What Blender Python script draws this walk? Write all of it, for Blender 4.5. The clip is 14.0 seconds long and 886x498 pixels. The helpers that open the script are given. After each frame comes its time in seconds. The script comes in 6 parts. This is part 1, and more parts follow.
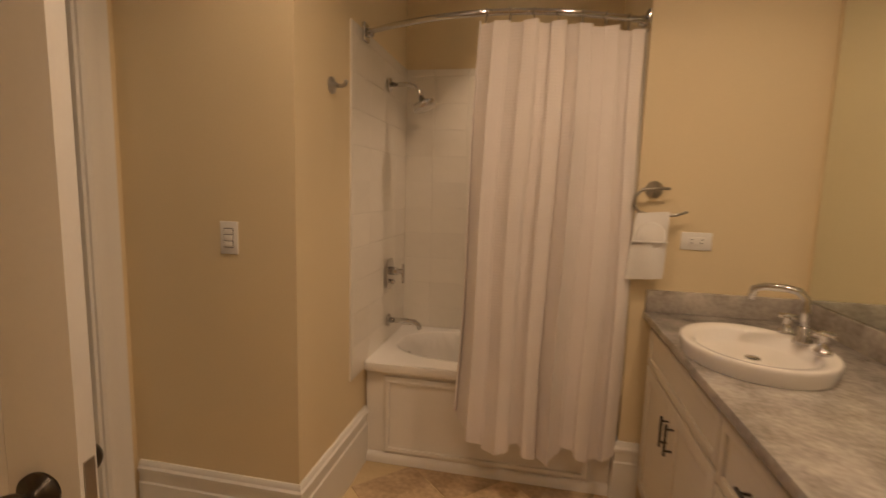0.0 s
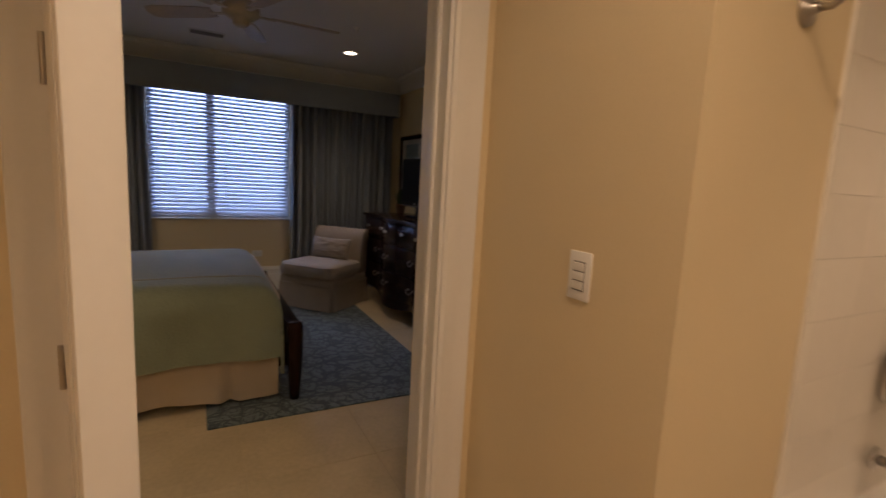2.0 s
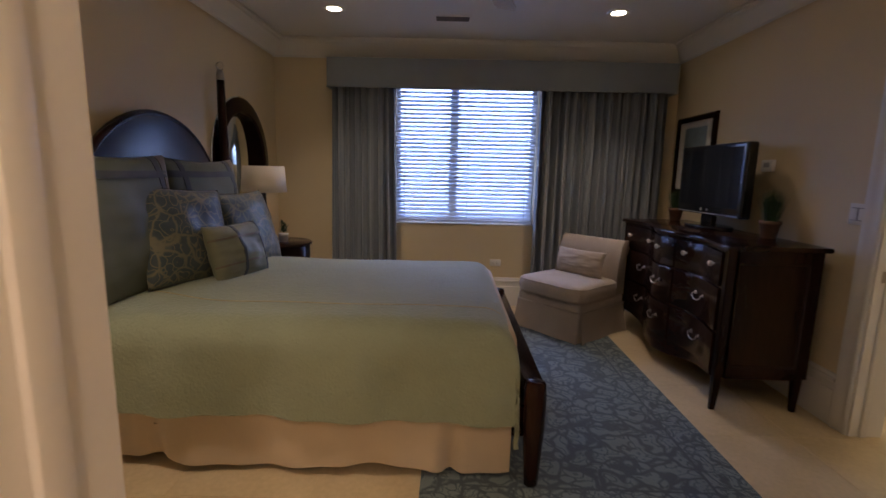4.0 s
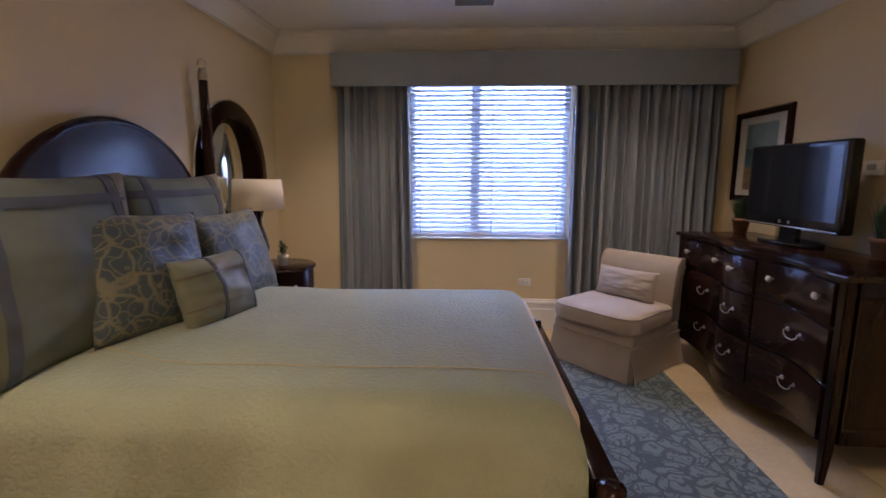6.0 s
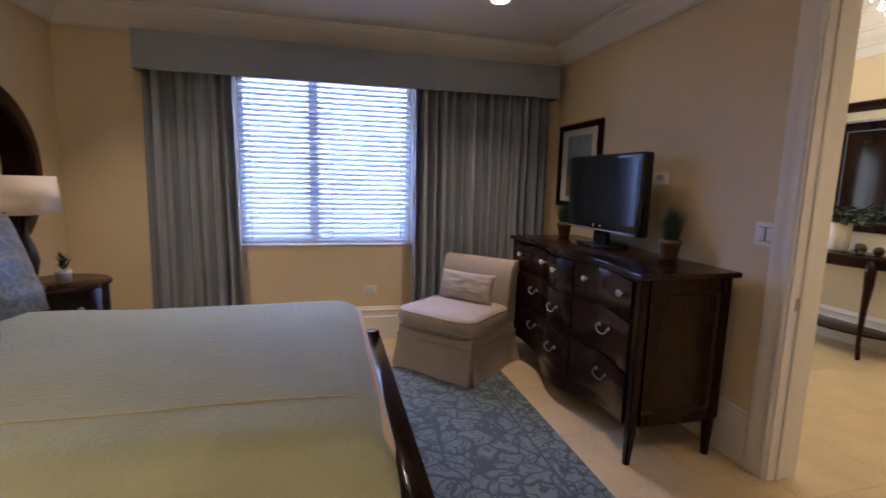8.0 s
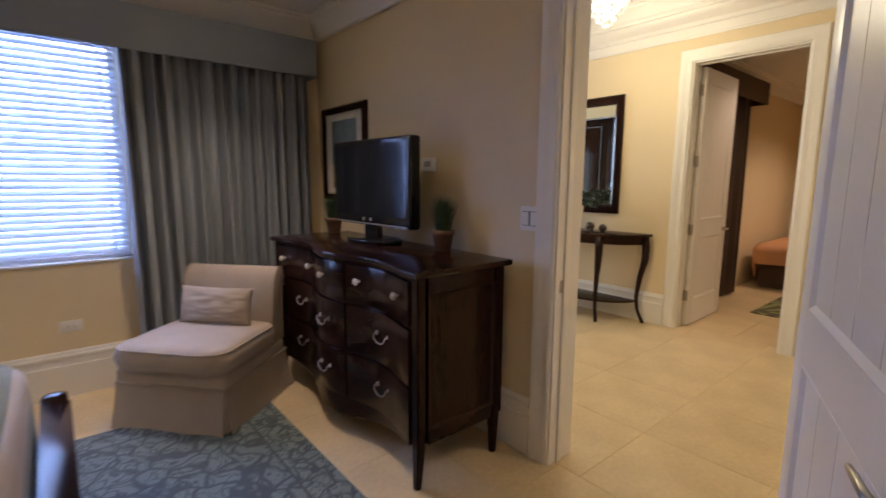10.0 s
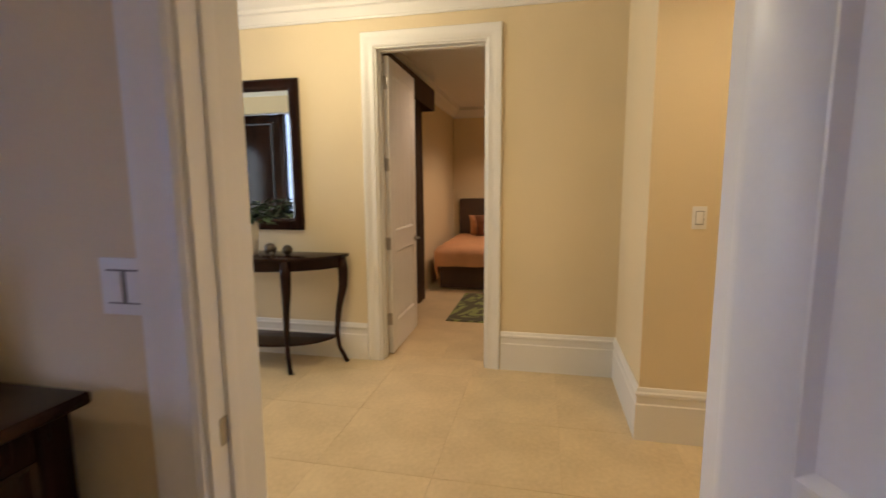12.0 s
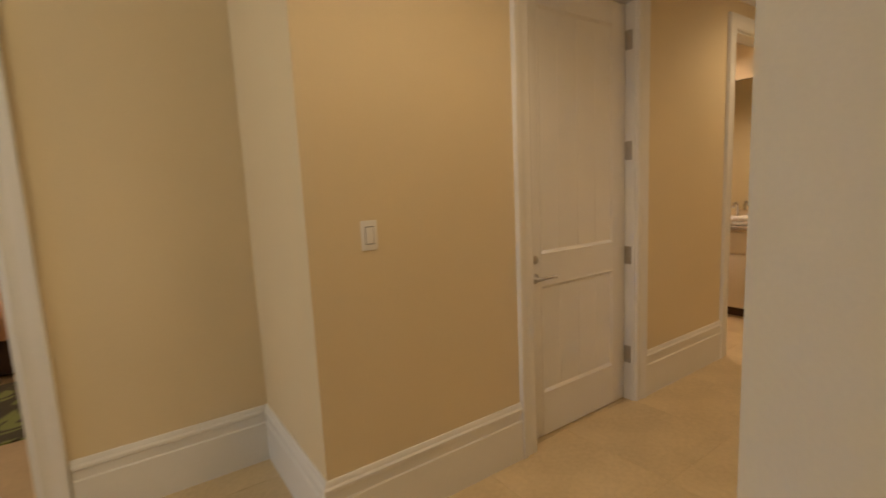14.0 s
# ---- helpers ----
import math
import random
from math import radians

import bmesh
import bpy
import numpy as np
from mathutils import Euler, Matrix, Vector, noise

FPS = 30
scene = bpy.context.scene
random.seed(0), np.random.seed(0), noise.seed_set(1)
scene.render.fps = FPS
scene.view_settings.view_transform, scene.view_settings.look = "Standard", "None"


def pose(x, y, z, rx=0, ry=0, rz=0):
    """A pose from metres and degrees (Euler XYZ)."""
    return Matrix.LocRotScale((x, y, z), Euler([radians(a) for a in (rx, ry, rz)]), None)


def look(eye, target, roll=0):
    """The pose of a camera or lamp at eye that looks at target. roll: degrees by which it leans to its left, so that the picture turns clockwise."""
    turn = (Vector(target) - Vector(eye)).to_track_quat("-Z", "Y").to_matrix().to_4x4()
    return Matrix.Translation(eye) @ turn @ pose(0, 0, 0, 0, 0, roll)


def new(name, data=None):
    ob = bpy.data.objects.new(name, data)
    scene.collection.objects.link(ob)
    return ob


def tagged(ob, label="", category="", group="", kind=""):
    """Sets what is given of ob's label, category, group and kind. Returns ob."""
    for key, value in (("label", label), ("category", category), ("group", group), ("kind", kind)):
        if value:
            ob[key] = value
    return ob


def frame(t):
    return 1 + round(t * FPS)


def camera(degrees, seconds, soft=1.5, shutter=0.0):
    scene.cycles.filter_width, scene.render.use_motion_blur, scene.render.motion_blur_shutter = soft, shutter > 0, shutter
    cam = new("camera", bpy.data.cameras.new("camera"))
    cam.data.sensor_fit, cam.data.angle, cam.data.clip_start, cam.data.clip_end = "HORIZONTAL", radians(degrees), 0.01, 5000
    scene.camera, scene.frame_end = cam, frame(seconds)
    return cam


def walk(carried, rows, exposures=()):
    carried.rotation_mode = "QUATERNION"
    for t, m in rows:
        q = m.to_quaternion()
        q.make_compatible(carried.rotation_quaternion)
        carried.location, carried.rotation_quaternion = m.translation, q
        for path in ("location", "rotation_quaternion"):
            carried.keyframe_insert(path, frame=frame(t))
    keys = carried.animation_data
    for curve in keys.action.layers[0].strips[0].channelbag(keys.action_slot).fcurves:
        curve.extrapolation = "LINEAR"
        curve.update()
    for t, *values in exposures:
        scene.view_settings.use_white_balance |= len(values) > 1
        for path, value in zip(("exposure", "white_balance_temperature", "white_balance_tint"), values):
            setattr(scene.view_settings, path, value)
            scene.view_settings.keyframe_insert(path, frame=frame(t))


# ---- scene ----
cam = camera(86.9, 14.0, soft=1.5, shutter=0.4)
PATH = [
    (0, (0.267, 0.483, 1.367), (-0.126, 2.428, 1.117), 1.58),
    (0.5, (0.234, 0.679, 1.363), (-0.501, 2.522, 1.114), 1.34),
    (1, (0.228, 0.889, 1.368), (-0.927, 2.501, 1.107), 1.44),
    (1.5, (0.11, 1.039, 1.359), (-1.395, 2.33, 1.101), 2.58),
    (2, (0.009, 1.144, 1.378), (-1.74, 2.072, 1.1), 3.1),
    (2.5, (-0.191, 1.288, 1.391), (-2.075, 1.882, 1.077), 2.86),
    (3, (-0.4, 1.322, 1.415), (-2.337, 1.697, 1.086), 3.18),
    (3.5, (-0.648, 1.352, 1.378), (-2.617, 1.466, 1.046), 2.26),
    (3.7, (-0.768, 1.315, 1.368), (-2.741, 1.349, 1.04), 1.69),
    (5.8, (-1.472, 1.21, 1.418), (-3.443, 1.07, 1.108), 0.76),
    (6, (-1.513, 1.21, 1.423), (-3.486, 1.112, 1.111), 0.18),
    (6.5, (-1.581, 1.222, 1.415), (-3.556, 1.213, 1.103), -0.05),
    (7, (-1.613, 1.262, 1.418), (-3.587, 1.366, 1.114), 0.23),
    (7.5, (-1.641, 1.314, 1.418), (-3.597, 1.604, 1.123), 0.55),
    (7.7, (-1.65, 1.352, 1.421), (-3.595, 1.718, 1.131), 0.96),
    (10, (-2.043, 1.72, 1.378), (-3.561, 2.99, 1.088), 0.32),
    (10.5, (-2.255, 1.94, 1.395), (-3.553, 3.443, 1.155), -0.51),
    (11, (-2.406, 2.207, 1.389), (-3.436, 3.906, 1.159), -0.65),
    (11.5, (-2.528, 2.479, 1.395), (-3.276, 4.314, 1.128), -0.6),
    (12, (-2.683, 2.712, 1.394), (-3.098, 4.65, 1.127), -0.38),
    (12.5, (-2.802, 2.95, 1.374), (-2.837, 4.932, 1.11), -0.99),
    (13, (-2.863, 3.163, 1.382), (-2.487, 5.109, 1.109), -2.52),
    (13.5, (-2.843, 3.418, 1.373), (-2.028, 5.225, 1.105), -2.11),
    (14, (-2.702, 3.666, 1.394), (-1.57, 5.294, 1.135), -2.67),
]
EXPOSURES = [(0.0, -0.86, 6250, 13), (1.5, -0.93, 6250, 13), (2.5, -0.44, 6000, 16), (3.0, -0.40, 5900, 16), (3.7, -0.02, 5850, 16), (5.8, 0.86, 5750, 19), (7.7, 0.90, 5750, 19), (10.0, 0.97, 5800, 16),
             (10.5, 1.2, 5850, 16), (11.0, 1.3, 5900, 16), (12.0, 0.9, 5900, 16), (12.5, 0.62, 5900, 16), (13.0, 0.54, 5900, 16), (13.5, 0.48, 5900, 16), (14.0, 0.42, 5900, 16)]
walk(cam, [(t, look(eye, target, roll)) for t, eye, target, roll in PATH], EXPOSURES)

# ---- world and lights ----
world = bpy.data.worlds.new("sky")
scene.world = world
world.use_nodes = True
sky = world.node_tree.nodes.new("ShaderNodeTexSky")
sky.sky_type, sky.sun_disc, sky.sun_elevation, sky.sun_rotation = "NISHITA", False, radians(45), radians(120)
world.node_tree.links.new(sky.outputs[0], world.node_tree.nodes["Background"].inputs[0])
world.node_tree.nodes["Background"].inputs[1].default_value = 0.06


def lamp(name, kind, m, watts, colour, size=0.1, size_y=None, spot=None, blend=0.6):
    d = bpy.data.lights.new(name, kind)
    d.energy, d.color = watts, colour
    if kind == "AREA":
        d.shape, d.size, d.size_y = "RECTANGLE", size, size_y or size
    else:
        d.shadow_soft_size = size
    if spot:
        d.spot_size, d.spot_blend = radians(spot), blend
    ob = new(name, d)
    ob.matrix_world = m
    return ob


WARM = (1.0, 0.69, 0.43)
WARM2 = (1.0, 0.76, 0.52)
DAY = (0.40, 0.54, 1.0)
# daylight at the bedroom window, outside the blind
lamp("window_daylight", "AREA", pose(-6.35, 1.4, 1.75, 0, -90, 0), 50, DAY, 1.7, 1.9)
# recessed ceiling lamps: place, watts
BATH_SPOTS = [(-0.2, 1.38), (0.70, 0.20), (0.88, 1.60), (0.1, 2.9)]
# the third bedroom lamp, at (-2.2, 2.45), is an unseen added source
BED_SPOTS = [(-4.81, 2.53), (-4.83, 0.32), (-2.2, 2.45), (-2.2, -0.02)]
CORR_SPOTS = [(-1.7, 4.3), (1.2, 4.5)]
for (x, y), w in zip(BATH_SPOTS, (52, 60, 58, 46)):
    lamp("bathroom_spot", "SPOT", pose(x, y, 2.60), w, WARM, 0.05, spot=150 if y < 2.5 else 84)
for (x, y), w in zip(BED_SPOTS, (46, 42, 4, 62)):
    lamp("bedroom_spot", "SPOT", pose(x, y, 2.60), w, WARM2, 0.05, spot=104, blend=1.0)
lamp("chandelier_lamp", "POINT", pose(-4.21, 5.19, 2.52), 15, (1.0, 0.83, 0.48), 0.12)
for x, y in CORR_SPOTS:
    lamp("corridor_spot", "SPOT", pose(x, y, 2.96), 48, (1.0, 0.72, 0.38), 0.22, spot=140)
lamp("far_bath_spot", "SPOT", pose(1.9, 6.2, 2.96), 70, WARM, 0.05, spot=140)
lamp("second_bedroom_spot", "SPOT", pose(-3.2, 7.23, 2.68), 20, WARM, 0.05, spot=140)
lamp("second_bedroom_spot", "SPOT", pose(-2.6, 9.3, 2.68), 60, WARM, 0.05, spot=140)
# added fill light from the west, through an unseen opening at the hall's end
lamp("hall_daylight_fill", "AREA", pose(-7.72, 5.0, 1.5, 0, -90, 0), 25, (0.92, 0.95, 0.97), 1.7, 1.4)

# ---- helpers of this scene ----
def finish(bm, name, sharp=0.7):
    for e in bm.edges:
        e.smooth = len(e.link_faces) == 2 and e.calc_face_angle(3.0) < sharp
    for f in bm.faces:
        f.smooth = True
    me = bpy.data.meshes.new(name)
    bm.to_mesh(me)
    bm.free()
    return me


def part(name, bm, material, parent=None, label="", sharp=0.7):
    me = finish(bm, name, sharp)
    me.materials.append(material)
    ob = new(name, me)
    ob.parent = parent
    if label:
        tagged(ob, label)
    return ob


def thing(name, label, category, m=None, group="", kind=""):
    ob = new(name)
    ob.empty_display_size = 0.1
    if m is not None:
        ob.matrix_world = m
    return tagged(ob, label, category, group, kind)


def solid(name, bm, material, label, category, kind="", sharp=0.7, m=None, group=""):
    ob = part(name, bm, material, None, "", sharp)
    if m is not None:
        ob.matrix_world = m
    return tagged(ob, label, category, group, kind)


def B(bm, x0, x1, y0, y1, z0, z1, b=0.0, seg=2):
    """A box, with bevelled edges if b is given."""
    r = bmesh.ops.create_cube(bm, size=1.0, matrix=Matrix.LocRotScale(((x0 + x1) / 2, (y0 + y1) / 2, (z0 + z1) / 2), None, (abs(x1 - x0), abs(y1 - y0), abs(z1 - z0))))
    if b:
        es = list({e for v in r["verts"] for e in v.link_edges})
        bmesh.ops.bevel(bm, geom=es, offset=b, segments=seg, affect="EDGES", profile=0.5)
    return bm


def box(*a, **k):
    return B(bmesh.new(), *a, **k)


def lathe(bm, prof, seg=24, at=(0, 0, 0), turn=None):
    """Rings of (radius, height) round z."""
    m = Matrix.Translation(at) @ (turn or Matrix())
    rings = []
    for r, z in prof:
        rings.append([bm.verts.new(m @ Vector((max(r, 1e-4) * math.cos(2 * math.pi * k / seg), max(r, 1e-4) * math.sin(2 * math.pi * k / seg), z))) for k in range(seg)])
    for a, b in zip(rings, rings[1:]):
        for k in range(seg):
            bm.faces.new((a[k], a[(k + 1) % seg], b[(k + 1) % seg], b[k]))
    bm.faces.new(rings[0][::-1])
    bm.faces.new(rings[-1])
    return bm


def tube(bm, pts, r, seg=10):
    """A round bar along points; r is a number or one radius a point."""
    pts = [Vector(p) for p in pts]
    rr = r if isinstance(r, (list, tuple)) else [r] * len(pts)
    side = None
    rings = []
    for i, p in enumerate(pts):
        t = (pts[min(i + 1, len(pts) - 1)] - pts[max(i - 1, 0)]).normalized()
        if side is None:
            side = t.orthogonal().normalized()
        side = (side - t * side.dot(t)).normalized()
        up = t.cross(side)
        rings.append([bm.verts.new(p + (side * math.cos(a) + up * math.sin(a)) * rr[i]) for a in [2 * math.pi * k / seg for k in range(seg)]])
    for a, b in zip(rings, rings[1:]):
        for k in range(seg):
            bm.faces.new((a[k], a[(k + 1) % seg], b[(k + 1) % seg], b[k]))
    bm.faces.new(rings[0][::-1])
    bm.faces.new(rings[-1])
    return bm


def sweep(bm, prof, path, n, closed=False):
    """A profile (out, up) along a path in the plane of normal n; out is along tangent x n."""
    n = Vector(n)
    P = [Vector(p) for p in path]
    N = len(P)
    rings = []
    for i in range(N):
        tin = (P[i] - P[i - 1]).normalized() if (closed or i > 0) else None
        tout = (P[(i + 1) % N] - P[i]).normalized() if (closed or i < N - 1) else None
        s1 = tin.cross(n) if tin else tout.cross(n)
        s2 = tout.cross(n) if tout else s1
        s = (s1 + s2).normalized()
        s = s / max(0.2, s.dot(s1))
        rings.append([bm.verts.new(P[i] + s * a + n * b) for a, b in prof])
    k = len(prof)
    pairs = list(zip(rings, rings[1:])) + ([(rings[-1], rings[0])] if closed else [])
    for a, b in pairs:
        for j in range(k):
            bm.faces.new((a[j], a[(j + 1) % k], b[(j + 1) % k], b[j]))
    if not closed:
        bm.faces.new(rings[0][::-1])
        bm.faces.new(rings[-1])
    bmesh.ops.recalc_face_normals(bm, faces=bm.faces)
    return bm


def grid(bm, nu, nv, fn):
    """A sheet: fn(u, v) gives a point for u and v from 0 to 1."""
    vs = [[bm.verts.new(fn(i / nu, j / nv)) for j in range(nv + 1)] for i in range(nu + 1)]
    for i in range(nu):
        for j in range(nv):
            bm.faces.new((vs[i][j], vs[i + 1][j], vs[i + 1][j + 1], vs[i][j + 1]))
    return bm


def thick(ob, t, offset=0.0):
    mod = ob.modifiers.new("thickness", "SOLIDIFY")
    mod.thickness, mod.offset = t, offset
    return ob


def prism(bm, pts, z0, z1, b=0.0):
    """An outline in x and y, drawn up from z0 to z1."""
    lo = [bm.verts.new((x, y, z0)) for x, y in pts]
    hi = [bm.verts.new((x, y, z1)) for x, y in pts]
    n = len(pts)
    fs = [bm.faces.new(lo[::-1]), bm.faces.new(hi)]
    for k in range(n):
        fs.append(bm.faces.new((lo[k], lo[(k + 1) % n], hi[(k + 1) % n], hi[k])))
    bmesh.ops.recalc_face_normals(bm, faces=fs)
    if b:
        bmesh.ops.bevel(bm, geom=[e for f in fs[:2] for e in f.edges], offset=b, segments=2, affect="EDGES", profile=0.5)
    return bm


# ---- materials ----
def material(name, base, rough=0.5, metal=0.0, var=0.12, scale=6.0, fine=60.0, bump=0.1, bump_fine=0.0, spec=0.5, sheen=0.0, stretch=(1, 1, 1), coat=0.0, tint=None):
    """Base colour with stains at a large scale and grain at a small one, and fine relief."""
    m = bpy.data.materials.new(name)
    m.use_nodes = True
    nt = m.node_tree
    L = nt.links.new
    b = nt.nodes["Principled BSDF"]
    co = nt.nodes.new("ShaderNodeTexCoord")
    mp = nt.nodes.new("ShaderNodeMapping")
    mp.inputs["Scale"].default_value = stretch
    L(co.outputs["Object"], mp.inputs[0])
    n1 = nt.nodes.new("ShaderNodeTexNoise")
    n1.inputs["Scale"].default_value, n1.inputs["Detail"].default_value = scale, 5
    n2 = nt.nodes.new("ShaderNodeTexNoise")
    n2.inputs["Scale"].default_value, n2.inputs["Detail"].default_value = fine, 3
    L(mp.outputs[0], n1.inputs[0]), L(mp.outputs[0], n2.inputs[0])
    mix = nt.nodes.new("ShaderNodeMix")
    mix.data_type = "FLOAT"
    mix.inputs[0].default_value = 0.35
    L(n1.outputs[0], mix.inputs[2]), L(n2.outputs[0], mix.inputs[3])
    ramp = nt.nodes.new("ShaderNodeValToRGB")
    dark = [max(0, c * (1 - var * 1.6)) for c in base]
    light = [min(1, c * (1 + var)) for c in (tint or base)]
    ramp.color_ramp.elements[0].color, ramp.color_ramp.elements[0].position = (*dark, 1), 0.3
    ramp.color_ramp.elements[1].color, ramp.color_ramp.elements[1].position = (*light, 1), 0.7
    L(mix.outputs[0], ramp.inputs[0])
    L(ramp.outputs[0], b.inputs["Base Color"])
    rr = nt.nodes.new("ShaderNodeMapRange")
    rr.inputs[3].default_value, rr.inputs[4].default_value = max(0.02, rough * 0.85), min(1, rough * 1.15)
    L(n1.outputs[0], rr.inputs[0]), L(rr.outputs[0], b.inputs["Roughness"])
    b.inputs["Metallic"].default_value = metal
    b.inputs["Specular IOR Level"].default_value = spec
    b.inputs["Coat Weight"].default_value = coat
    b.inputs["Sheen Weight"].default_value = sheen
    if bump:
        bp = nt.nodes.new("ShaderNodeBump")
        bp.inputs["Strength"].default_value, bp.inputs["Distance"].default_value = bump, 0.002
        L(n2.outputs[0], bp.inputs["Height"]), L(bp.outputs[0], b.inputs["Normal"])
    return m


def bsdf(m):
    return m.node_tree.nodes["Principled BSDF"]


PAINT = material("cream_wall_paint", (0.74, 0.62, 0.40), 0.62, var=0.03, scale=1.3, fine=180, bump=0.12)
CEIL = material("white_ceiling_paint", (0.78, 0.77, 0.75), 0.8, var=0.02, scale=1.0, fine=150, bump=0.1)
TRIM = material("white_trim_paint", (0.80, 0.78, 0.73), 0.38, var=0.02, scale=3, fine=90, bump=0.05)
DOORW = material("white_door_paint", (0.80, 0.78, 0.74), 0.35, var=0.02, scale=3, fine=90, bump=0.05)
TILE = material("beige_stone_tile", (0.63, 0.49, 0.28), 0.33, var=0.09, scale=3.2, fine=40, bump=0.05, tint=(0.67, 0.535, 0.32))
GROUT = material("sand_grout", (0.62, 0.485, 0.285), 0.85, var=0.08, bump=0.2)
BTILE = material("brown_stone_tile", (0.46, 0.31, 0.17), 0.35, var=0.25, scale=5, fine=40, bump=0.06, tint=(0.6, 0.44, 0.27))
WTILE = material("white_glazed_tile", (0.80, 0.76, 0.68), 0.12, var=0.02, scale=5, fine=30, bump=0.02)
WGROUT = material("white_grout", (0.80, 0.755, 0.67), 0.8, var=0.06, bump=0.2)
ACRYL = material("white_tub_enamel", (0.82, 0.79, 0.74), 0.12, var=0.02, bump=0.0)
CHROME = material("chrome", (0.60, 0.59, 0.58), 0.1, 1.0, var=0.05, bump=0.0)
NICKEL = material("satin_nickel", (0.48, 0.45, 0.40), 0.32, 1.0, var=0.08, bump=0.0)
BRONZE = material("dark_bronze", (0.09, 0.075, 0.06), 0.35, 0.8, var=0.2, bump=0.0)
WOOD = material("dark_espresso_wood", (0.012, 0.005, 0.004), 0.17, var=0.3, scale=5, fine=70, bump=0.03, stretch=(1, 1, 0.12), coat=0.02, spec=0.18, tint=(0.022, 0.008, 0.005))
LACQUER = material("polished_espresso_wood", (0.012, 0.005, 0.004), 0.36, var=0.5, scale=5, fine=70, bump=0.02, stretch=(0.12, 1, 1), coat=0.55, spec=0.5)
bpy.data.materials["polished_espresso_wood"].node_tree.nodes["Principled BSDF"].inputs["Coat Roughness"].default_value = 0.24
SEAM = material("yellow_gold_cord", (0.52, 0.42, 0.21), 0.6, var=0.08, scale=30, fine=200, bump=0.3)
WOODH = material("dark_espresso_wood_top", (0.012, 0.005, 0.004), 0.17, var=0.3, scale=5, fine=70, bump=0.02, stretch=(0.12, 1, 1), coat=0.02, spec=0.22, tint=(0.024, 0.009, 0.006))
CURTAIN_C = material("white_waffle_cloth", (0.80, 0.74, 0.70), 0.85, var=0.03, scale=4, fine=240, bump=0.5, sheen=0.2)
nt = CURTAIN_C.node_tree
hs = []
for axis in ("X", "Z"):
    wv = nt.nodes.new("ShaderNodeTexWave")
    wv.bands_direction = axis
    wv.inputs["Scale"].default_value = 24
    nt.links.new(nt.nodes["Texture Coordinate"].outputs["Object"], wv.inputs[0])
    hs.append(wv)
mx, bp = nt.nodes.new("ShaderNodeMath"), nt.nodes.new("ShaderNodeBump")
mx.operation = "MAXIMUM"
nt.links.new(hs[0].outputs["Fac"], mx.inputs[0]), nt.links.new(hs[1].outputs["Fac"], mx.inputs[1])
bp.inputs["Strength"].default_value, bp.inputs["Distance"].default_value = 0.35, 0.0016
nt.links.new(mx.outputs[0], bp.inputs["Height"])
nt.links.new(bsdf(CURTAIN_C).inputs["Normal"].links[0].from_socket, bp.inputs["Normal"])
nt.links.new(bp.outputs[0], bsdf(CURTAIN_C).inputs["Normal"])
TOWEL = material("white_terry_cloth", (0.84, 0.82, 0.78), 0.95, var=0.04, scale=10, fine=320, bump=0.9, sheen=0.4)
PLASTIC = material("white_plastic", (0.80, 0.78, 0.74), 0.4, var=0.01, bump=0.0)
SLOT = material("grey_plastic_gap", (0.20, 0.19, 0.18), 0.6, var=0.05, bump=0.0)
BLACKP = material("black_gloss_plastic", (0.010, 0.010, 0.011), 0.16, var=0.1, bump=0.0)
SCREEN = material("black_screen", (0.005, 0.006, 0.010), 0.15, spec=0.5, coat=0.3, var=0.05, bump=0.0)
SILVERP = material("silver_plastic", (0.42, 0.42, 0.44), 0.3, 0.6, var=0.05, bump=0.0)
LINEN = material("taupe_linen", (0.42, 0.35, 0.275), 0.9, var=0.06, scale=8, fine=300, bump=0.5, sheen=0.2)
SKIRT = material("ivory_cotton", (0.58, 0.47, 0.32), 0.9, var=0.05, scale=6, fine=240, bump=0.4, sheen=0.2)
PELMET = material("blue_grey_silk", (0.28, 0.315, 0.36), 0.7, var=0.06, scale=4, fine=220, bump=0.3, sheen=0.3)
# Vertical light and dark streaks paint fold shading and silk sheen into the colour.
DRAPE = material("blue_grey_drape_fold_shading", (0.215, 0.25, 0.285), 0.5, var=0.26, scale=4, fine=160, bump=0.25, sheen=0.3, stretch=(9, 9, 0.05), tint=(0.30, 0.33, 0.365))
SHADE = material("white_lamp_shade", (0.78, 0.74, 0.66), 0.9, var=0.03, scale=6, fine=260, bump=0.3)
nt = SHADE.node_tree
tl, mxs = nt.nodes.new("ShaderNodeBsdfTranslucent"), nt.nodes.new("ShaderNodeMixShader")
tl.inputs[0].default_value, mxs.inputs[0].default_value = (0.80, 0.72, 0.58, 1), 0.45
nt.links.new(bsdf(SHADE).outputs[0], mxs.inputs[1]), nt.links.new(tl.outputs[0], mxs.inputs[2])
nt.links.new(mxs.outputs[0], nt.nodes["Material Output"].inputs[0])
TERRA = material("terracotta", (0.22, 0.12, 0.07), 0.8, var=0.2, scale=12, bump=0.3)
LEAF = material("dark_green_leaf", (0.035, 0.075, 0.03), 0.5, var=0.5, scale=20, bump=0.1)
BLUEGREY = material("blue_grey_band", (0.055, 0.066, 0.078), 0.75, var=0.08, scale=8, fine=260, bump=0.3, sheen=0.2)
SILK = material("pale_sage_silk", (0.20, 0.205, 0.13), 0.5, var=0.12, scale=7, fine=200, bump=0.4, sheen=0.15, stretch=(1, 1, 4))
SAGE = material("sage_silk", (0.125, 0.14, 0.10), 0.6, var=0.1, scale=6, fine=240, bump=0.3, sheen=0.1)
